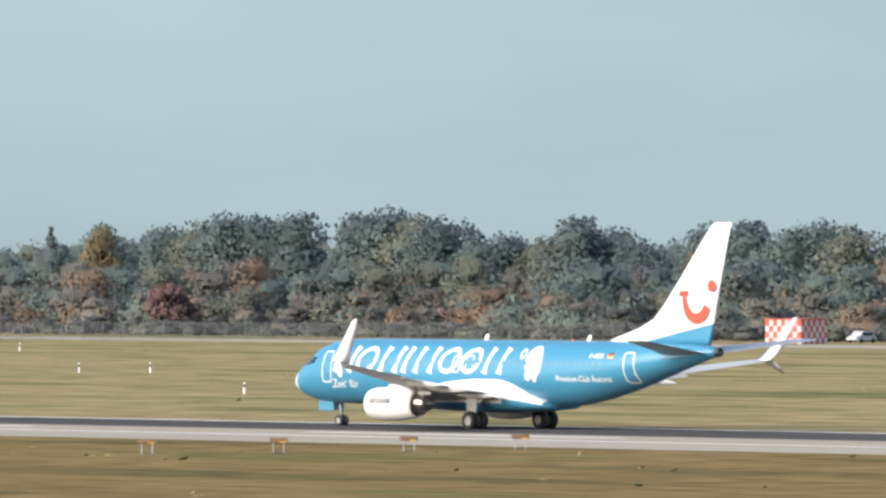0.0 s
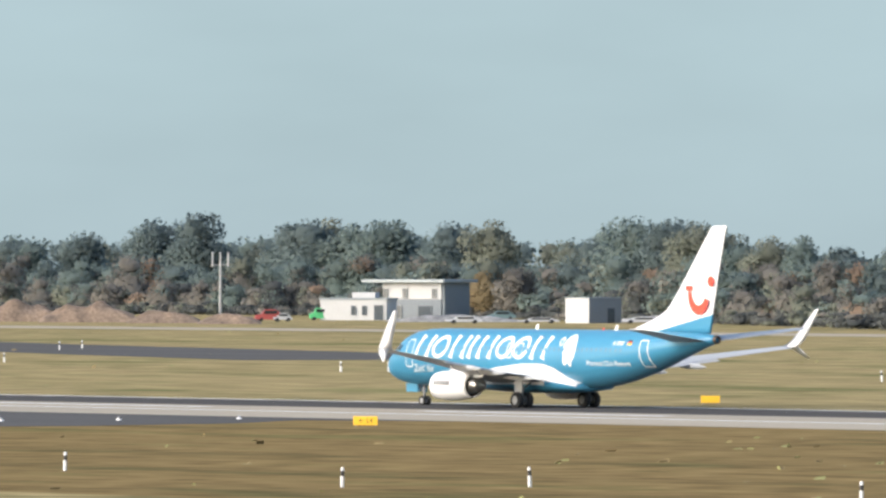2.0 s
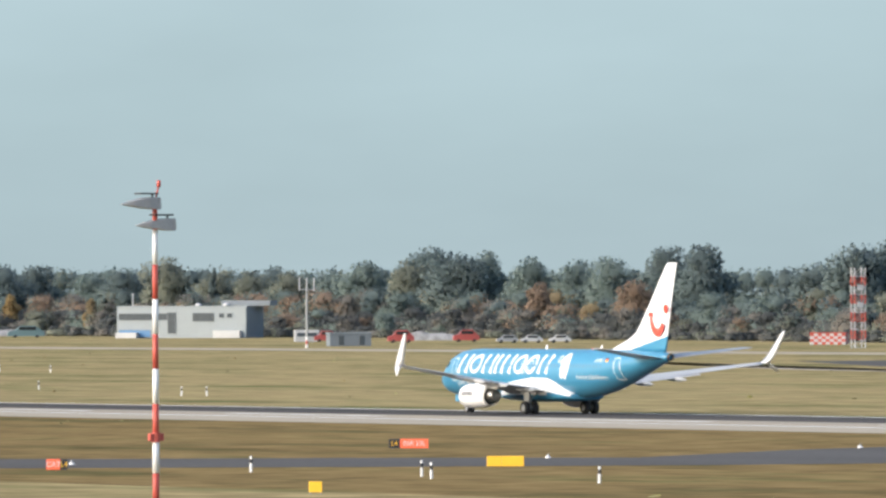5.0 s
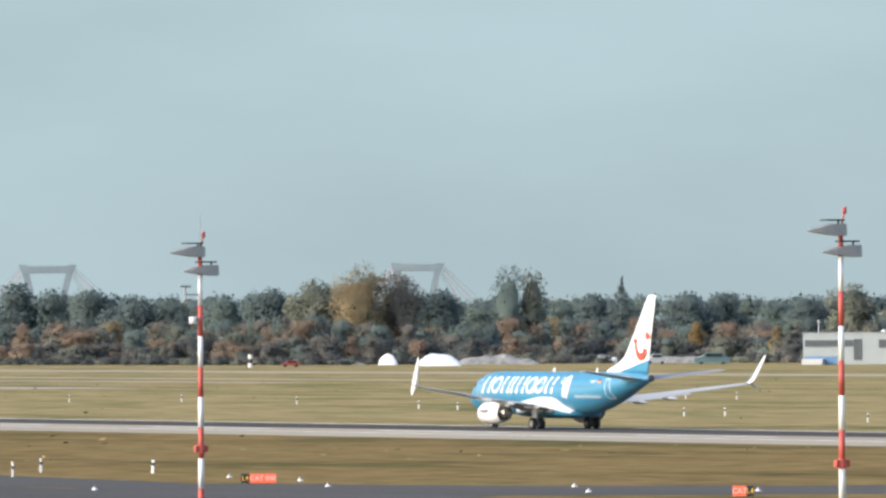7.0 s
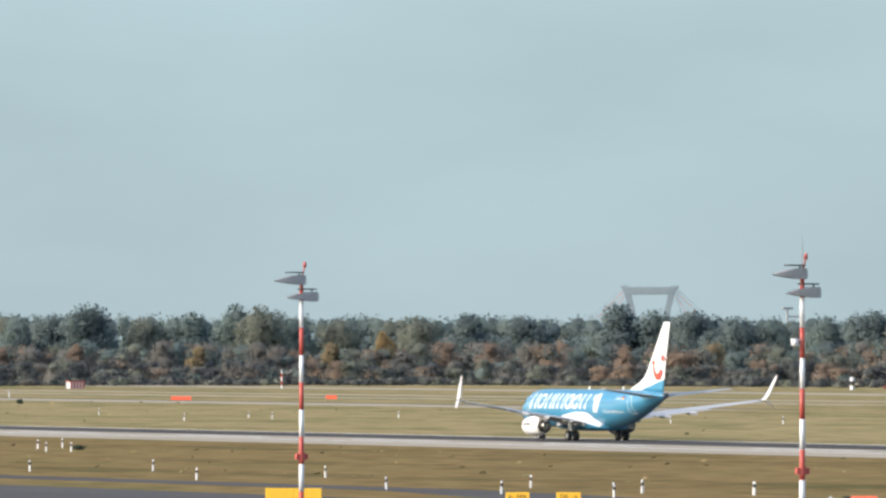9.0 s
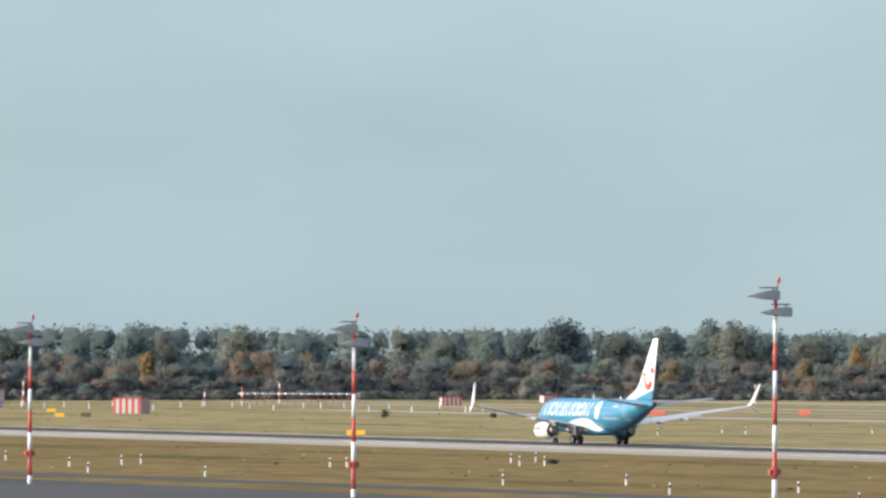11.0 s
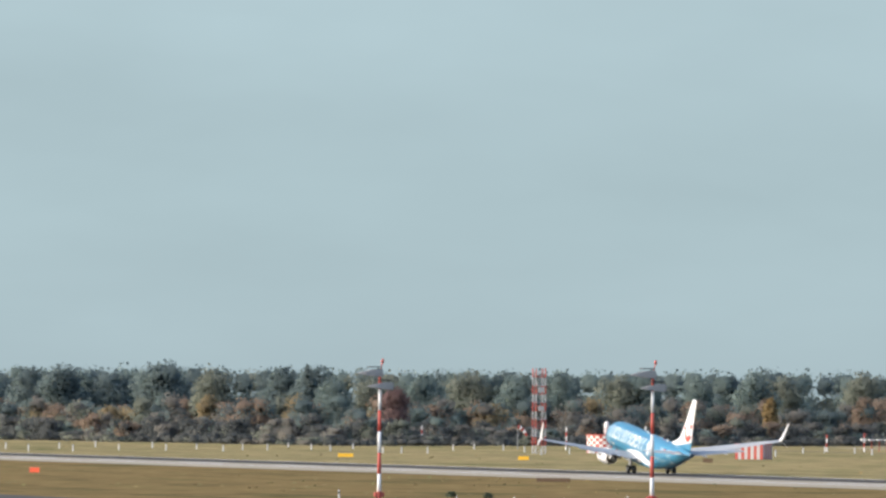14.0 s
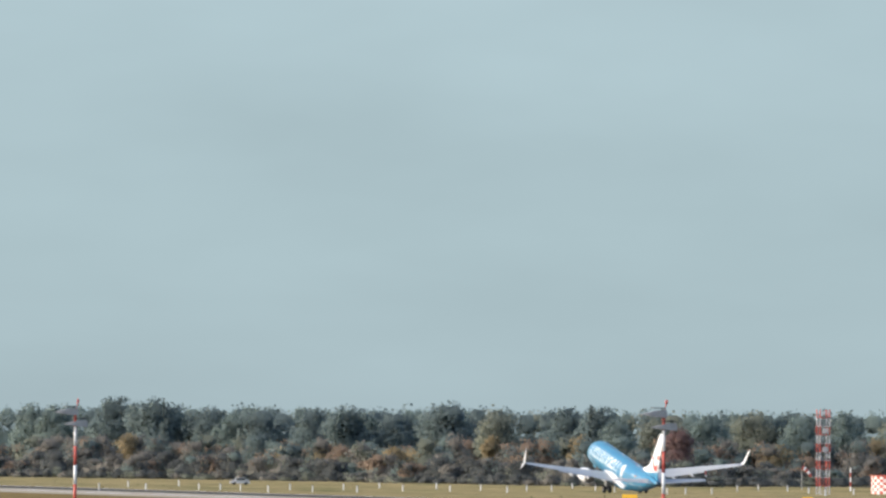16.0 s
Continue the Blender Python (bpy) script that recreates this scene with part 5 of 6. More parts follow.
def hangar_office():
    t = tagged(empty("office_building", facing(35.63, 1743, -28)), "grey two-storey office with white upper floor and flat overhanging roof", "building")
    block(t, "lower_wall", -10.5, 0, 0, 9, 0, 3.3, M_SHEDGREY, "grey cladding")
    block(t, "upper_wall", -10.8, 0.05, -0.06, 9.02, 3.3, 6.0, M_SHEDWHITE, "white cladding")
    # right-hand face turned from the sun: its shade is put into the grey
    block(t, "side_wall", 0.05, 0.5, 0.2, 9, 0, 6.0, M_SHEDGREY, "side wall painted in shade grey")
    block(t, "roof", -14, 1.2, -1.3, 10.5, 6.05, 6.55, M_ROOF, "pale metal roof slab")
    for x in (-10.2, -6.6, -1.2):
        window_in(t, x - 0.4, x + 0.4, 3.6, 5.0, -0.12)
    for x in (-8.5, -3.0):
        window_in(t, x - 1.2, x + 1.2, 0.4, 2.2, -0.04)
    w = tagged(empty("annex", facing(35.17, 1728, -14)), "low white flat-roofed annex building", "building")
    block(w, "wall", -5.8, 5.2, 0, 7, 0, 3.3, M_SHEDWHITE, "white cladding")
    block(w, "roof", -6.0, 5.4, -0.15, 7.2, 3.3, 3.6, M_ROOF, "pale roof edge")
    block(w, "roof_unit", -1.0, 2.8, 2, 5, 3.6, 4.5, M_SHEDWHITE, "white roof unit")
    for x in (-0.9, 0.9):
        window_in(w, x + 0.3, x + 1.0, 0.9, 2.3, -0.04)
    window_in(w, 3.2, 4.6, 0.1, 2.4, -0.04)


hangar_office()


def grey_box():
    t = tagged(empty("equipment_house", facing(36.419, 1655, 38)), "plain box-shaped equipment house, lit face painted white, shaded face grey", "building")
    # right face grey, left face white: shade and sunlight put into the colours
    block(t, "wall", 0.06, 6.4, 0, 6, 0, 3.85, M_SHEDGREY, "grey cladding")
    block(t, "side_wall", 0.0, 0.06, 0.0, 6, 0.0, 3.85, M_SHEDWHITE, "side wall painted in sunlit white")
    block(t, "roof", -0.1, 6.5, -0.1, 6.1, 3.85, 4.0, M_ROOF, "pale roof edge")
    block(t, "door", 3.6, 5.0, -0.06, 0.0, 0, 2.3, M_WINDOW, "dark door")


grey_box()


def fire_station():
    t = tagged(empty("station_building", facing(27.38, 2290, -18)), "long grey two-storey building with dark window bands", "building")
    block(t, "wall", -14.5, 14.5, 0, 12, 0, 6.6, M_ROOF, "light grey cladding")
    # darker grey than the front, the end wall's shade laid on as colour
    block(t, "side_wall", 14.5, 14.58, 0.05, 11.95, 0, 6.5, M_SHEDGREY, "side wall painted in shade grey")
    block(t, "roof_edge", -14.6, 14.7, -0.1, 12.1, 6.6, 6.85, M_ROOF, "pale roof edge")
    block(t, "roof_house", 7, 18, 6, 11, 6.85, 8.0, M_SHEDGREY, "grey roof house")
    window_in(t, -14, -3.2, 3.9, 5.2, -0.04)
    window_in(t, -3.0, -1.3, 1.0, 5.4, -0.04)
    window_in(t, 2.6, 7.2, 3.6, 5.3, -0.04)
    for x in (9.0, 10.8):
        window_in(t, x - 0.5, x + 0.5, 4.4, 5.2, -0.04)
    window_in(t, -14, -7, 0.2, 1.7, -0.04, M_LINEBLUE)
    block(t, "white_box", 7.5, 13.5, -1.5, 0, 0, 1.6, M_SHEDWHITE, "white container")
    block(t, "blue_box", -14.2, -9.5, -2.0, -0.1, 0, 1.2, M_SHEDWHITE, "white container")
    bm = bmesh.new()
    tube(bm, (-12.2, 4, 6.8), (-12.2, 4, 9.2), 0.12)
    tube(bm, (-12.2, 4, 9.2), (-12.2, 4, 9.5), 0.3, 0.25)
    part("sensor_mast", bm, M_SHEDWHITE, t, "white sensor mast")
    for x in (2.2, 8.5):
        bm = bmesh.new()
        loft(bm, [[(x + r * math.cos(a), 5 + r * math.sin(a), z) for a in (2 * math.pi * i / 10 for i in range(10))] for r, z in ((0.8, 6.8), (0.7, 7.2), (0.3, 7.5))])
        part("roof_dome", bm, M_SHEDWHITE, t, "white roof dome", True)
    h = tagged(empty("hut", facing(28.28, 1945, 10)), "low grey hut with dark doors", "building")
    block(h, "wall", -3.7, 3.9, 0, 4, 0, 2.3, M_SHEDGREY, "grey cladding")
    block(h, "roof", -3.9, 4.1, -0.15, 4.1, 2.3, 2.5, M_ROOF, "pale roof")
    for x in (-1.6, 2.2):
        block(h, "door", x - 0.5, x + 0.5, -0.05, 0.02, 0.2, 1.9, M_WINDOW, "dark door")
    c = tagged(empty("site_cabin", facing(28.05, 2115, 5)), "white site cabin with a window band", "cabin")
    block(c, "wall", -2.4, 2.4, 0, 2.4, 0, 2.3, M_SHEDWHITE, "white panel wall")
    window_in(c, -1.9, 1.9, 1.1, 1.7, -0.04)


fire_station()


def vehicle(b, d, color, length, height, label, cat="car", turn=0):
    t = tagged(empty("parked_" + cat.replace(" ", "_"), facing(b, d, turn)), label, cat, "parked vehicles")
    bm = bmesh.new()
    sec = [(-length / 2, 0.35, height * 0.5), (-length * 0.3, 0.3, height * 0.62), (-length * 0.15, 0.3, height), (length * 0.25, 0.3, height), (length * 0.42, 0.3, height * 0.62), (length / 2, 0.35, height * 0.5)]
    loft(bm, [[(x, -0.85, lo), (x, 0.85, lo), (x, 0.7, hi), (x, -0.7, hi)] for x, lo, hi in sec])
    part("body", bm, color, t, "painted body")
    bm = bmesh.new()
    box(bm, -length * 0.2, length * 0.26, -0.87, 0.87, height * 0.66, height * 0.9)
    part("window_band", bm, M_DARK, t, "dark window band")
    for x in (-length * 0.3, length * 0.3):
        for y in (-0.8, 0.8):
            bm = bmesh.new()
            tube(bm, (x, y - 0.1, 0.3), (x, y + 0.1, 0.3), 0.3, None, 12)
            part("wheel", bm, M_TYRE, t)


vehicle(44.08, 1304, M_SHEDWHITE, 4.2, 1.4, "white car parked at the wood's edge", "car", 55)
for b, d, c, l, h, lab, cat in (
        (34.71, 1700, M_VANRED, 4.4, 1.9, "red van parked among building site clutter", "van"), (34.78, 1700, M_SHEDWHITE, 3.0, 1.3, "white car parked among building site clutter", "car"),
        (34.98, 1730, M_GREEN, 3.2, 2.0, "bright green container van", "van"), (35.95, 1735, M_TEAL, 4.5, 1.5, "teal car parked at the building", "car"),
        (26.55, 2343, M_TEAL, 8.0, 2.6, "teal and white truck parked at the wood", "truck"), (26.25, 2380, M_SHEDWHITE, 4.5, 2.2, "white van parked at the wood", "van"),
        (28.15, 2100, M_VANRED, 4.5, 2.2, "red van parked at a hut", "van"), (28.55, 2060, M_VANRED, 5.0, 2.4, "red truck parked at a hut", "truck"), (28.9, 2080, M_VANRED, 5.0, 2.4, "red truck parked at a hut", "truck"),
        (29.25, 2040, M_SHEDWHITE, 4.2, 1.5, "white car parked in a row", "car"), (29.4, 2040, M_SHEDWHITE, 4.2, 1.5, "white car parked in a row", "car"), (29.12, 2040, M_GREY, 4.2, 1.5, "grey car parked in a row", "car"),
        (13.45, 2200, M_SHEDWHITE, 4.0, 1.5, "white car on the far perimeter track", "car"), (24.3, 2330, M_VANRED, 4.0, 1.4, "red car at the wood's edge", "car"),
        (36.7, 1650, M_SHEDWHITE, 6.0, 1.0, "long white flat trailer", "trailer"), (36.15, 1650, M_SHEDWHITE, 6.5, 0.9, "long white flat trailer", "trailer"), (35.75, 1650, M_SHEDWHITE, 5.5, 1.1, "long white flat trailer", "trailer"),
        (37.3, 1620, M_SHEDWHITE, 7.0, 1.2, "long white flat trailer", "trailer")):
    vehicle(b, d, c, l, h, lab, cat, 8)


def heap(name, b, d, w, h, dep, mat, label, cat, seed):
    """A heap of soil or a tarpaulin over one: a lumpy mound."""
    rng = np.random.default_rng(seed)
    bm = bmesh.new()
    nx, ny = 28, 12
    g = []
    for i in range(nx + 1):
        row = []
        for j in range(ny + 1):
            u, v = 2 * i / nx - 1, 2 * j / ny - 1
            k = max(0.0, 1 - abs(u) ** 2.6) * max(0.0, 1 - abs(v) ** 2.0)
            z = h * k ** 0.75 * (0.8 + 0.5 * noise.noise((u * w * 0.14 + seed * 7, v * 2, seed))) + 0.15 * noise.noise((u * w * 0.6, v * 6, seed)) * k
            row.append(bm.verts.new((u * w / 2, v * dep / 2, max(z, 0) - 0.02)))
        g.append(row)
    for i in range(nx):
        for j in range(ny):
            bm.faces.new((g[i][j], g[i + 1][j], g[i + 1][j + 1], g[i][j + 1]))
    o = tagged(part(name, bm, mat, None, "", True), label, cat)
    o.matrix_basis = facing(b, d)
    return o


for i, (b, w, h) in enumerate(((31.58, 14, 4.0), (31.95, 17, 3.5), (32.3, 13, 3.0), (32.65, 18, 3.6), (33.05, 17, 3.8), (33.4, 14, 3.4), (33.75, 16, 3.2), (34.15, 12, 2.0), (34.5, 10, 1.6))):
    heap("earth_mound", b, 1800 - 20 * i, w, h, 9, M_SOIL, "brown heap of bare earth beyond the runway", "earth mound", i + 1)
for i, (b, d, w, h) in enumerate(((24.82, 2400, 4.5, 2.6), (25.09, 2335, 10.0, 3.0), (25.72, 2500, 4.2, 1.3), (26.05, 2430, 7.0, 1.5))):
    heap("covered_mound", b, d, w, h, 6, M_TARP, "heap covered with a white tarpaulin", "heap", 30 + i)
for i, (b, d, w, h) in enumerate(((25.4, 2400, 20, 2.2), (25.9, 2440, 22, 1.9), (24.55, 2420, 14, 1.6), (26.4, 2420, 18, 1.8), (28.7, 2150, 16, 1.8), (35.7, 1690, 22, 1.1), (36.9, 1680, 24, 1.2), (37.6, 1660, 22, 1.0))):
    heap("rubble_mound", b, d, w, h, 7, M_GRAVEL, "low grey heap of rubble", "heap", 50 + i)


def lattice_tower(b, d, h, w):
    t = tagged(empty("lattice_tower", facing(b, d, 20)), "red and white steel lattice tower with antennas", "tower", "lattice towers")
    k = int(h / 1.5)
    for i in range(k):
        z0, z1 = h * i / k, h * (i + 1) / k
        bm = bmesh.new()
        for x in (-w / 2, w / 2):
            for y in (-w / 2, w / 2):
                tube(bm, (x, y, z0), (x, y, z1), 0.10, None, 6)
        for y in (-w / 2, w / 2):
            tube(bm, (-w / 2, y, z0), (w / 2, y, z0), 0.08, None, 6)
            tube(bm, (-w / 2, y, z0), (w / 2, y, z1), 0.04, None, 6)
        for x in (-w / 2, w / 2):
            tube(bm, (x, -w / 2, z0), (x, w / 2, z1), 0.04, None, 6)
        part("tower_section", bm, M_BANDRED if i % 2 else M_SHEDWHITE, t, "red section" if i % 2 else "white section")
    for z in (h * 0.72, h * 0.5):
        bm = bmesh.new()
        box(bm, -0.55, 0.55, -w / 2 - 0.3, -w / 2 - 0.1, z, z + 0.9, None, 0, 0.05)
        part("antenna_panel", bm, M_SHEDWHITE, t, "white antenna panel")


lattice_tower(30.993, 1833, 13.7, 1.9)
lattice_tower(16.563, 1992, 15.8, 1.9)


def striped_hut(b, d, w, h, dep, turn, check=False):
    t = tagged(empty("equipment_hut", facing(b, d, turn)), "red and white %s equipment hut" % ("chequered" if check else "striped"), "hut")
    n = 9
    if check:
        for i in range(n):
            for j in range(4):
                block(t, "panel", -w / 2 + w * i / n, -w / 2 + w * (i + 1) / n, 0, 0.1, h * j / 4, h * (j + 1) / 4, M_BANDRED if (i + j) % 2 else M_SHEDWHITE)
                block(t, "side_panel", w / 2, w / 2 + 0.1, 0.12 + dep * i / n, 0.1 + dep * (i + 1) / n, h * j / 4, h * (j + 1) / 4, M_BANDRED if (i + j) % 2 else M_SHEDWHITE)
    else:
        for i in range(n):
            block(t, "panel", -w / 2 + w * i / n, -w / 2 + w * (i + 1) / n, 0, 0.1, 0, h, M_SHEDWHITE if i % 2 else M_BANDRED)
            block(t, "side_panel", w / 2, w / 2 + 0.1, 0.12 + dep * i / n, 0.1 + dep * (i + 1) / n, 0, h, M_BANDRED if i % 2 else M_SHEDWHITE)
    block(t, "core", -w / 2 + 0.02, w / 2 - 0.02, 0.12, dep, 0, h - 0.05, M_SHEDWHITE)
    block(t, "roof", -w / 2 - 0.1, w / 2 + 0.15, -0.1, dep + 0.1, h, h + 0.18, M_BANDRED, "red roof edge")
    return t


striped_hut(31.294, 1862, 5.6, 2.2, 3, -15)
striped_hut(17.685, 1855, 5.2, 2.55, 4, -22)
striped_hut(43.66, 1285, 5.4, 2.85, 5, -38, True)
striped_hut(30.83, 1940, 6.5, 2.0, 3, -8, True)
striped_hut(19.42, 2200, 4.0, 1.6, 3, 10)
striped_hut(19.95, 2350, 3.2, 1.5, 3, 20)


def beacon_drum():
    t = tagged(empty("radio_beacon", facing(16.925, 2029)), "round red and white chequered radio beacon with white cone", "beacon")
    n, h, r = 32, 3.3, 3.75
    for j in range(6):
        for i in range(n):
            bm = bmesh.new()
            a0, a1 = 2 * math.pi * i / n, 2 * math.pi * (i + 1) / n
            z0, z1 = h * j / 6, h * (j + 1) / 6
            vs = [bm.verts.new((q * math.cos(a), q * math.sin(a), z)) for q in (r, r - 0.1) for a, z in ((a0, z0), (a1, z0), (a1, z1), (a0, z1))]
            for f in ((0, 1, 2, 3), (7, 6, 5, 4), (0, 4, 5, 1), (3, 2, 6, 7), (0, 3, 7, 4), (1, 5, 6, 2)):
                bm.faces.new([vs[k] for k in f])
            if math.sin((a0 + a1) / 2) < 0.3:
                part("panel", bm, M_BANDRED if (i + j) % 2 else M_WHITE, t)
            else:
                bm.free()
    bm = bmesh.new()
    tube(bm, (0, 0, 0), (0, 0, h - 0.1), r - 0.12, None, 32)
    part("core", bm, M_WHITE, t)
    bm = bmesh.new()
    tube(bm, (0, 0, h), (0, 0, h + 0.2), r + 0.15, None, 32)
    part("rim", bm, M_BANDRED, t, "red rim")
    bm = bmesh.new()
    loft(bm, [[(q * math.cos(a), q * math.sin(a), z) for a in (2 * math.pi * i / 14 for i in range(14))] for q, z in ((0.5, h + 0.2), (0.5, h + 2.2), (0.35, h + 2.55), (0.1, h + 2.7))])
    part("cone", bm, M_WHITE, t, "white radome", True)


beacon_drum()


def windsock(b, d):
    t = tagged(empty("windsock", facing(b, d)), "red and white windsock on a pole", "windsock")
    bm = bmesh.new()
    tube(bm, (0, 0, 0), (0, 0, 4.6), 0.07, None, 8)
    part("pole", bm, M_GREY, t, "grey pole")
    for i in range(5):
        bm = bmesh.new()
        u0, u1 = i / 5, (i + 1) / 5
        tube(bm, (1.9 * u0, 0, 4.5 - 1.5 * u0 * u0 - 0.3 * u0), (1.9 * u1, 0, 4.5 - 1.5 * u1 * u1 - 0.3 * u1), 0.45 - 0.2 * u0, 0.45 - 0.2 * u1, 10)
        part("sleeve", bm, M_BANDRED if i % 2 == 0 else M_WHITE, t)


windsock(16.45, 2150)


def banded_pole(b, d, h, r, label):
    t = tagged(empty("banded_pole", facing(b, d)), label, "pole", "banded poles")
    n = max(3, int(h / 0.8))
    for i in range(n):
        bm = bmesh.new()
        tube(bm, (0, 0, h * i / n), (0, 0, h * (i + 1) / n), r, None, 8)
        part("band", bm, (M_WHITE, M_BANDRED)[i % 2] if r < 0.3 else (M_WHITE, M_BLACK)[i % 2], t)


for b, d, h in ((15.938, 2270, 4.2), (16.71, 2120, 4.6), (17.133, 2140, 4.8), (18.1, 2150, 3.5), (18.3, 2150, 3.8), (21.04, 2360, 4.2), (18.5, 2250, 4.2)):
    banded_pole(b, d, h, 0.16, "thin red and white banded pole")
banded_pole(24.085, 2308, 2.8, 0.5, "stout black and white banded post")
banded_pole(28.049, 1896, 2.0, 0.2, "thin red and white banded pole")


def antenna_mast(b, d, h):
    t = tagged(empty("antenna_mast", facing(b, d)), "grey mobile antenna mast with panel antennas", "antenna mast", "antenna masts")
    bm = bmesh.new()
    tube(bm, (0, 0, 0), (0, 0, h), 0.25, 0.18, 10)
    part("pole", bm, M_GREY, t, "grey steel pole")
    for x in (-1.3, 0, 1.3):
        bm = bmesh.new()
        box(bm, x - 0.13, x + 0.13, -0.3, -0.1, h - 1.0, h + 1.4, None, 0, 0.03)
        part("panel", bm, M_SHEDWHITE, t, "white panel antenna")
    bm = bmesh.new()
    tube(bm, (-1.4, -0.15, h - 0.7), (1.4, -0.15, h - 0.7), 0.08)
    part("crossbar", bm, M_GREY, t, "grey crossbar")


antenna_mast(28.049, 1920, 11.0)
antenna_mast(34.45, 1780, 9.6)


def localizer():
    t = tagged(empty("localizer_antenna", facing(18.6, 2180, 35)), "row of white antenna elements on red stands", "antenna")
    for i in range(16):
        x = -14 + i * 1.9
        bm = bmesh.new()
        box(bm, x - 0.65, x + 0.65, -0.3, 0.3, 2.2, 2.5, None, 0, 0.05)
        part("element", bm, M_WHITE, t, "white antenna element")
        bm = bmesh.new()
        tube(bm, (x, 0, 0), (x, 0, 2.2), 0.08, None, 6)
        part("stand", bm, M_BANDRED, t, "red stand")


localizer()


def stake_row():
    t = None
    rng = np.random.default_rng(2)
    for i in range(56):
        b = 19.6 - i * 0.125 + rng.uniform(-0.03, 0.03)
        x, y = at_bearing(b, 2050 + rng.uniform(-120, 80))
        m = pose(x, y, 0, 0, 0, 0)
        if t is None:
            t = tagged(empty("white_stake", m), "short white stake in the grass", "stake", "white stakes before the wood")
            bm = bmesh.new()
            box(bm, -0.1, 0.1, -0.1, 0.1, 0, 1.1, None, 0, 0.02)
            part("stake_body", bm, M_WHITE, t)
            bm = bmesh.new()
            box(bm, -0.14, 0.14, -0.14, 0.14, 1.1, 1.25, None, 0, 0.02)
            part("stake_cap", bm, M_GREY, t, "grey cap")
        else:
            copy_thing(t, m)


stake_row()


M_FENCE = material("fence_wire", (0.15, 0.16, 0.16), 0.7, 0, 1.0, 0.1, 7.0)


def fence(b0, b1, d):
    """A grey wire-mesh fence seen as posts and rails before the wood."""
    (x0, y0), (x1, y1) = at_bearing(b0, d), at_bearing(b1, d)
    n = int(math.hypot(x1 - x0, y1 - y0) / 2.5)
    t = tagged(empty("fence"), "grey wire fence along the wood's edge", "fence")
    for i in range(n + 1):
        u = i / n
        bm = bmesh.new()
        tube(bm, (0, 0, 0), (0, 0, 2.2), 0.05, None, 6)
        o = part("fence_post", bm, M_FENCE, t)
        o.location = (x0 + (x1 - x0) * u, y0 + (y1 - y0) * u, 0)
    for z in [0.15 + 0.2 * k for k in range(11)]:
        bm = bmesh.new()
        tube(bm, (x0, y0, z), (x1, y1, z), 0.022, None, 5)
        part("wire", bm, M_FENCE, t)


fence(44.6, 38.4, 1330)


def bridge(b0, b1, d, top):
    """A cable-stayed bridge pylon, two splayed legs and a crossbeam, with its stays."""
    b = (b0 + b1) / 2
    t = tagged(empty("bridge_pylon", facing(b, d)), "haze-paled steel pylon of a cable-stayed bridge", "bridge", "bridge pylons")
    half = d * math.tan(radians(abs(b1 - b0) / 2))
    for s in (-1, 1):
        bm = bmesh.new()
        loft(bm, [[(s * x - w, -1.2, z), (s * x + w, -1.2, z), (s * x + w, 1.2, z), (s * x - w, 1.2, z)] for x, w, z in ((half * 0.12, 1.0, 0), (half * 0.8, 1.3, top - 3.5), (half * 0.92, 1.6, top))])
        part("pylon_leg", bm, M_HAZED_STEEL, t, "splayed haze-paled steel leg")
        for k in range(5):
            bm = bmesh.new()
            tube(bm, (s * half * 0.95, 0, top - 0.6 - 1.0 * k), (s * (half + 24 - 4 * k), 0, 8), 0.09, None, 5)
            part("stay_cable", bm, M_BANDRED if k % 2 else M_HAZED_STEEL, t, "thin stay cable")
    bm = bmesh.new()
    box(bm, -half * 0.9, half * 0.9, -1.3, 1.3, top - 3.2, top - 0.4, None, 0, 0.1)
    part("crossbeam", bm, M_HAZED_STEEL, t, "haze-paled crossbeam")


bridge(22.861, 23.15, 4000, 31.0)
bridge(24.848, 25.114, 4000, 31.0)


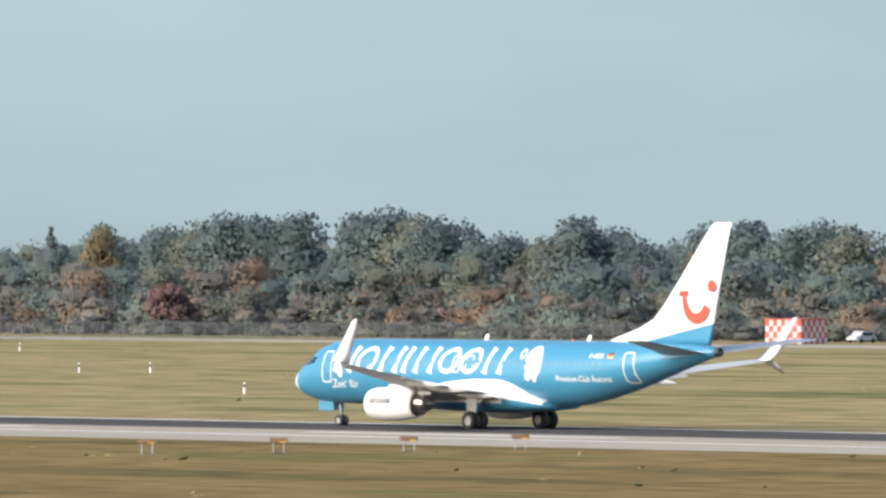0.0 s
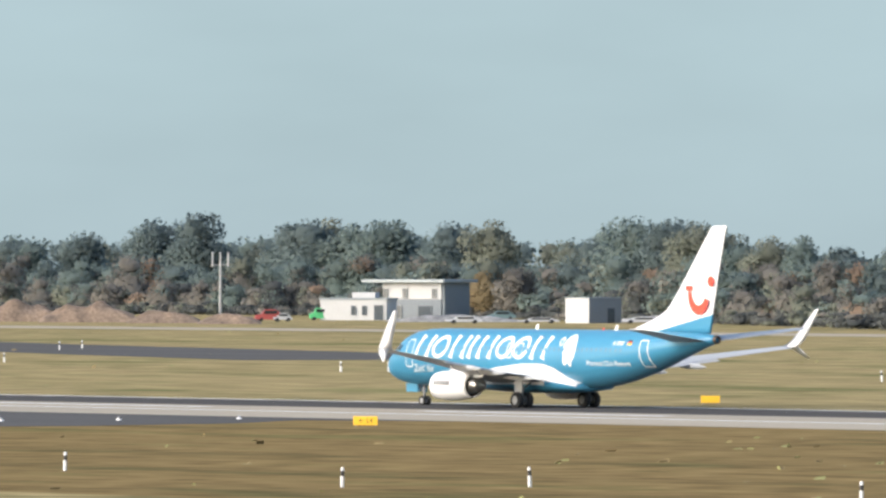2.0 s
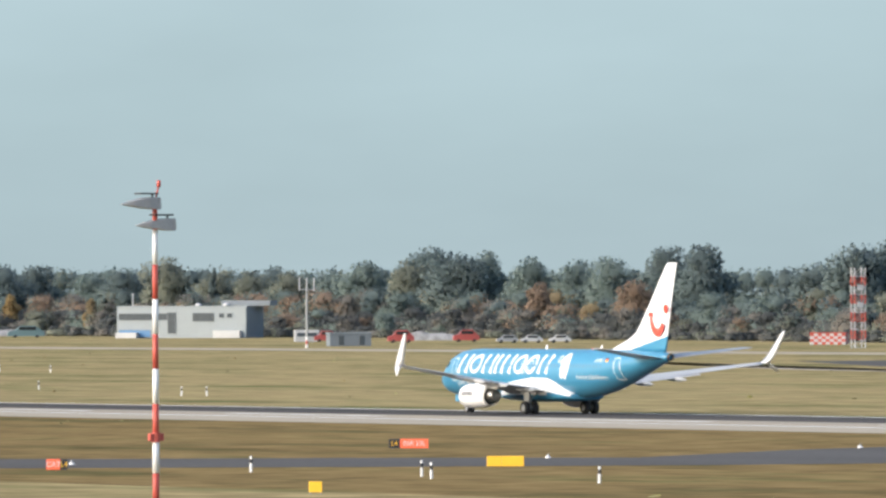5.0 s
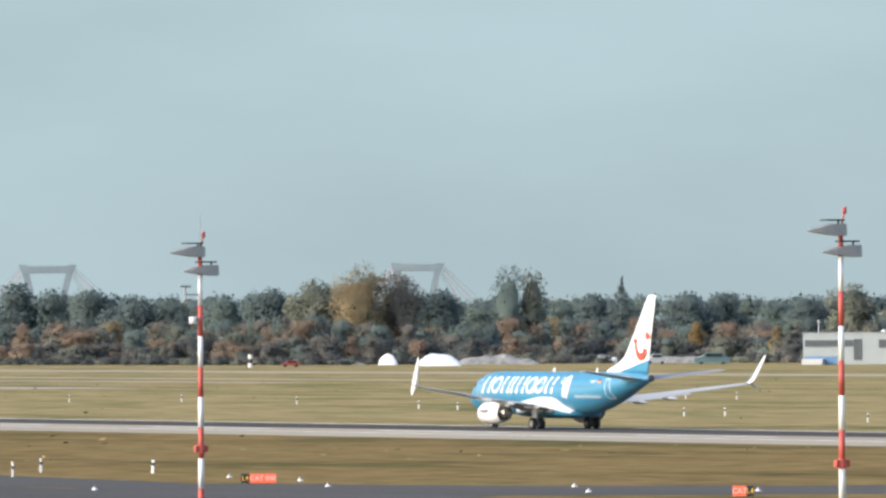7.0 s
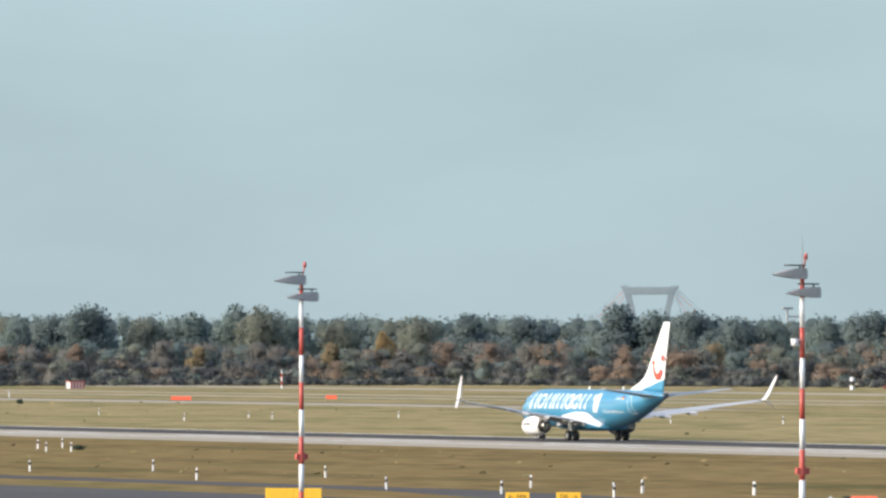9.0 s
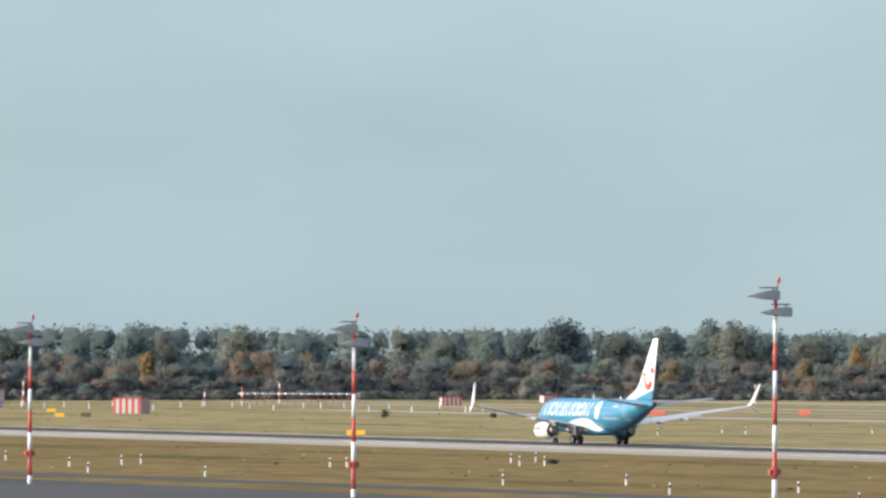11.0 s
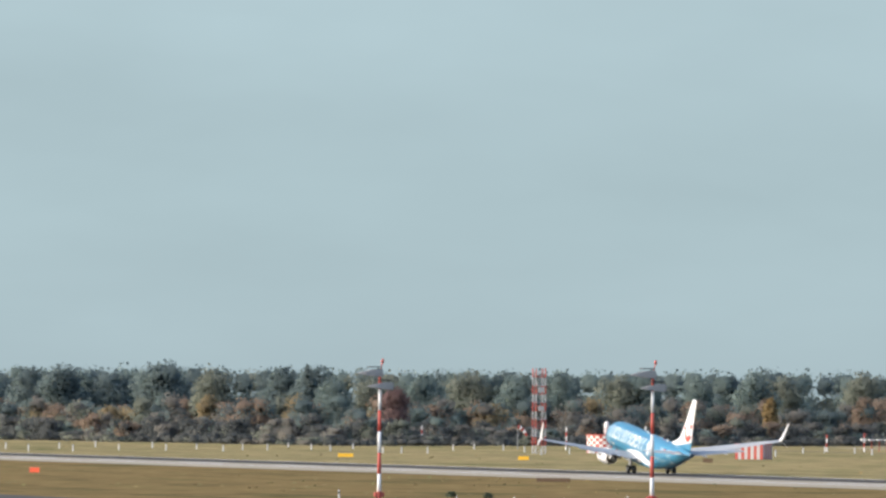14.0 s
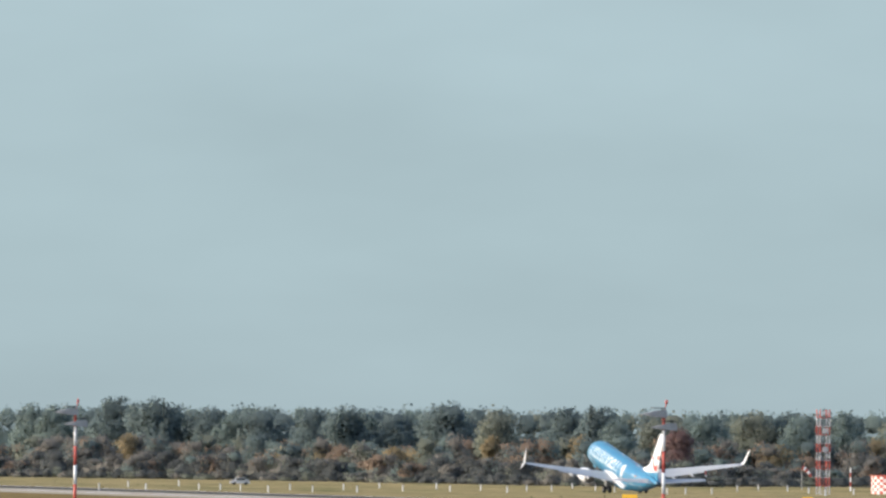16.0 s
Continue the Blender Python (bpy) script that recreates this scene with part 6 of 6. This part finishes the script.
# ---- what moves ----
ROLL = [  # seconds, station along the runway, height of the wheels, nose-up degrees
    (0.0, -481.56, 0.00, 0.0),
    (0.5, -509.61, 0.00, 0.0),
    (1.0, -537.75, 0.00, 0.0),
    (1.5, -566.86, 0.00, 0.0),
    (2.0, -595.86, 0.00, 0.0),
    (2.5, -626.42, 0.00, 0.0),
    (3.0, -656.29, 0.00, 0.0),
    (3.5, -685.92, 0.00, 0.0),
    (4.0, -715.31, 0.00, 0.0),
    (4.5, -744.90, 0.00, 0.0),
    (5.0, -775.16, 0.00, 0.0),
    (5.5, -806.52, 0.00, 0.0),
    (6.0, -839.00, 0.00, 0.0),
    (6.5, -871.74, 0.00, 0.0),
    (7.0, -905.01, 0.00, 0.0),
    (7.5, -938.62, 0.00, 0.0),
    (8.0, -972.86, 0.00, 0.0),
    (8.5, -1007.60, 0.00, 0.0),
    (9.0, -1042.77, 0.00, 0.0),
    (9.5, -1078.17, 0.00, 0.0),
    (10.0, -1113.88, 0.00, 0.0),
    (10.5, -1149.93, 0.00, 0.0),
    (11.0, -1186.35, 0.00, 0.0),
    (11.5, -1223.20, 0.00, 1.8),
    (12.0, -1260.53, 0.00, 3.9),
    (12.5, -1298.34, 0.00, 4.9),
    (13.0, -1336.50, 0.00, 5.6),
    (13.5, -1375.35, 0.00, 6.2),
    (14.0, -1414.18, 0.10, 6.9),
    (14.5, -1453.59, 0.25, 7.6),
    (15.0, -1493.56, 0.56, 8.4),
    (15.5, -1533.71, 1.05, 9.2),
    (16.0, -1574.18, 1.90, 10.2),
]


def motions():
    """The take-off run: the airliner speeds up, lifts its nose and leaves the ground, its wings bending up."""
    walk(plane, [(t, pose(s, 436.74, z, 0, q, 0)) for t, s, z, q in ROLL])
    for side, w in zip((-1, 1), wings):
        walk(w, [(t, pose(0, side * 1.9, 2.0, side * bend, 0, 0)) for t, bend in ((0.0, 0.3), (6.0, 0.5), (9.5, 1.0), (11.5, 2.5), (13.0, 3.6), (14.5, 4.2), (16.0, 4.6))])


motions()
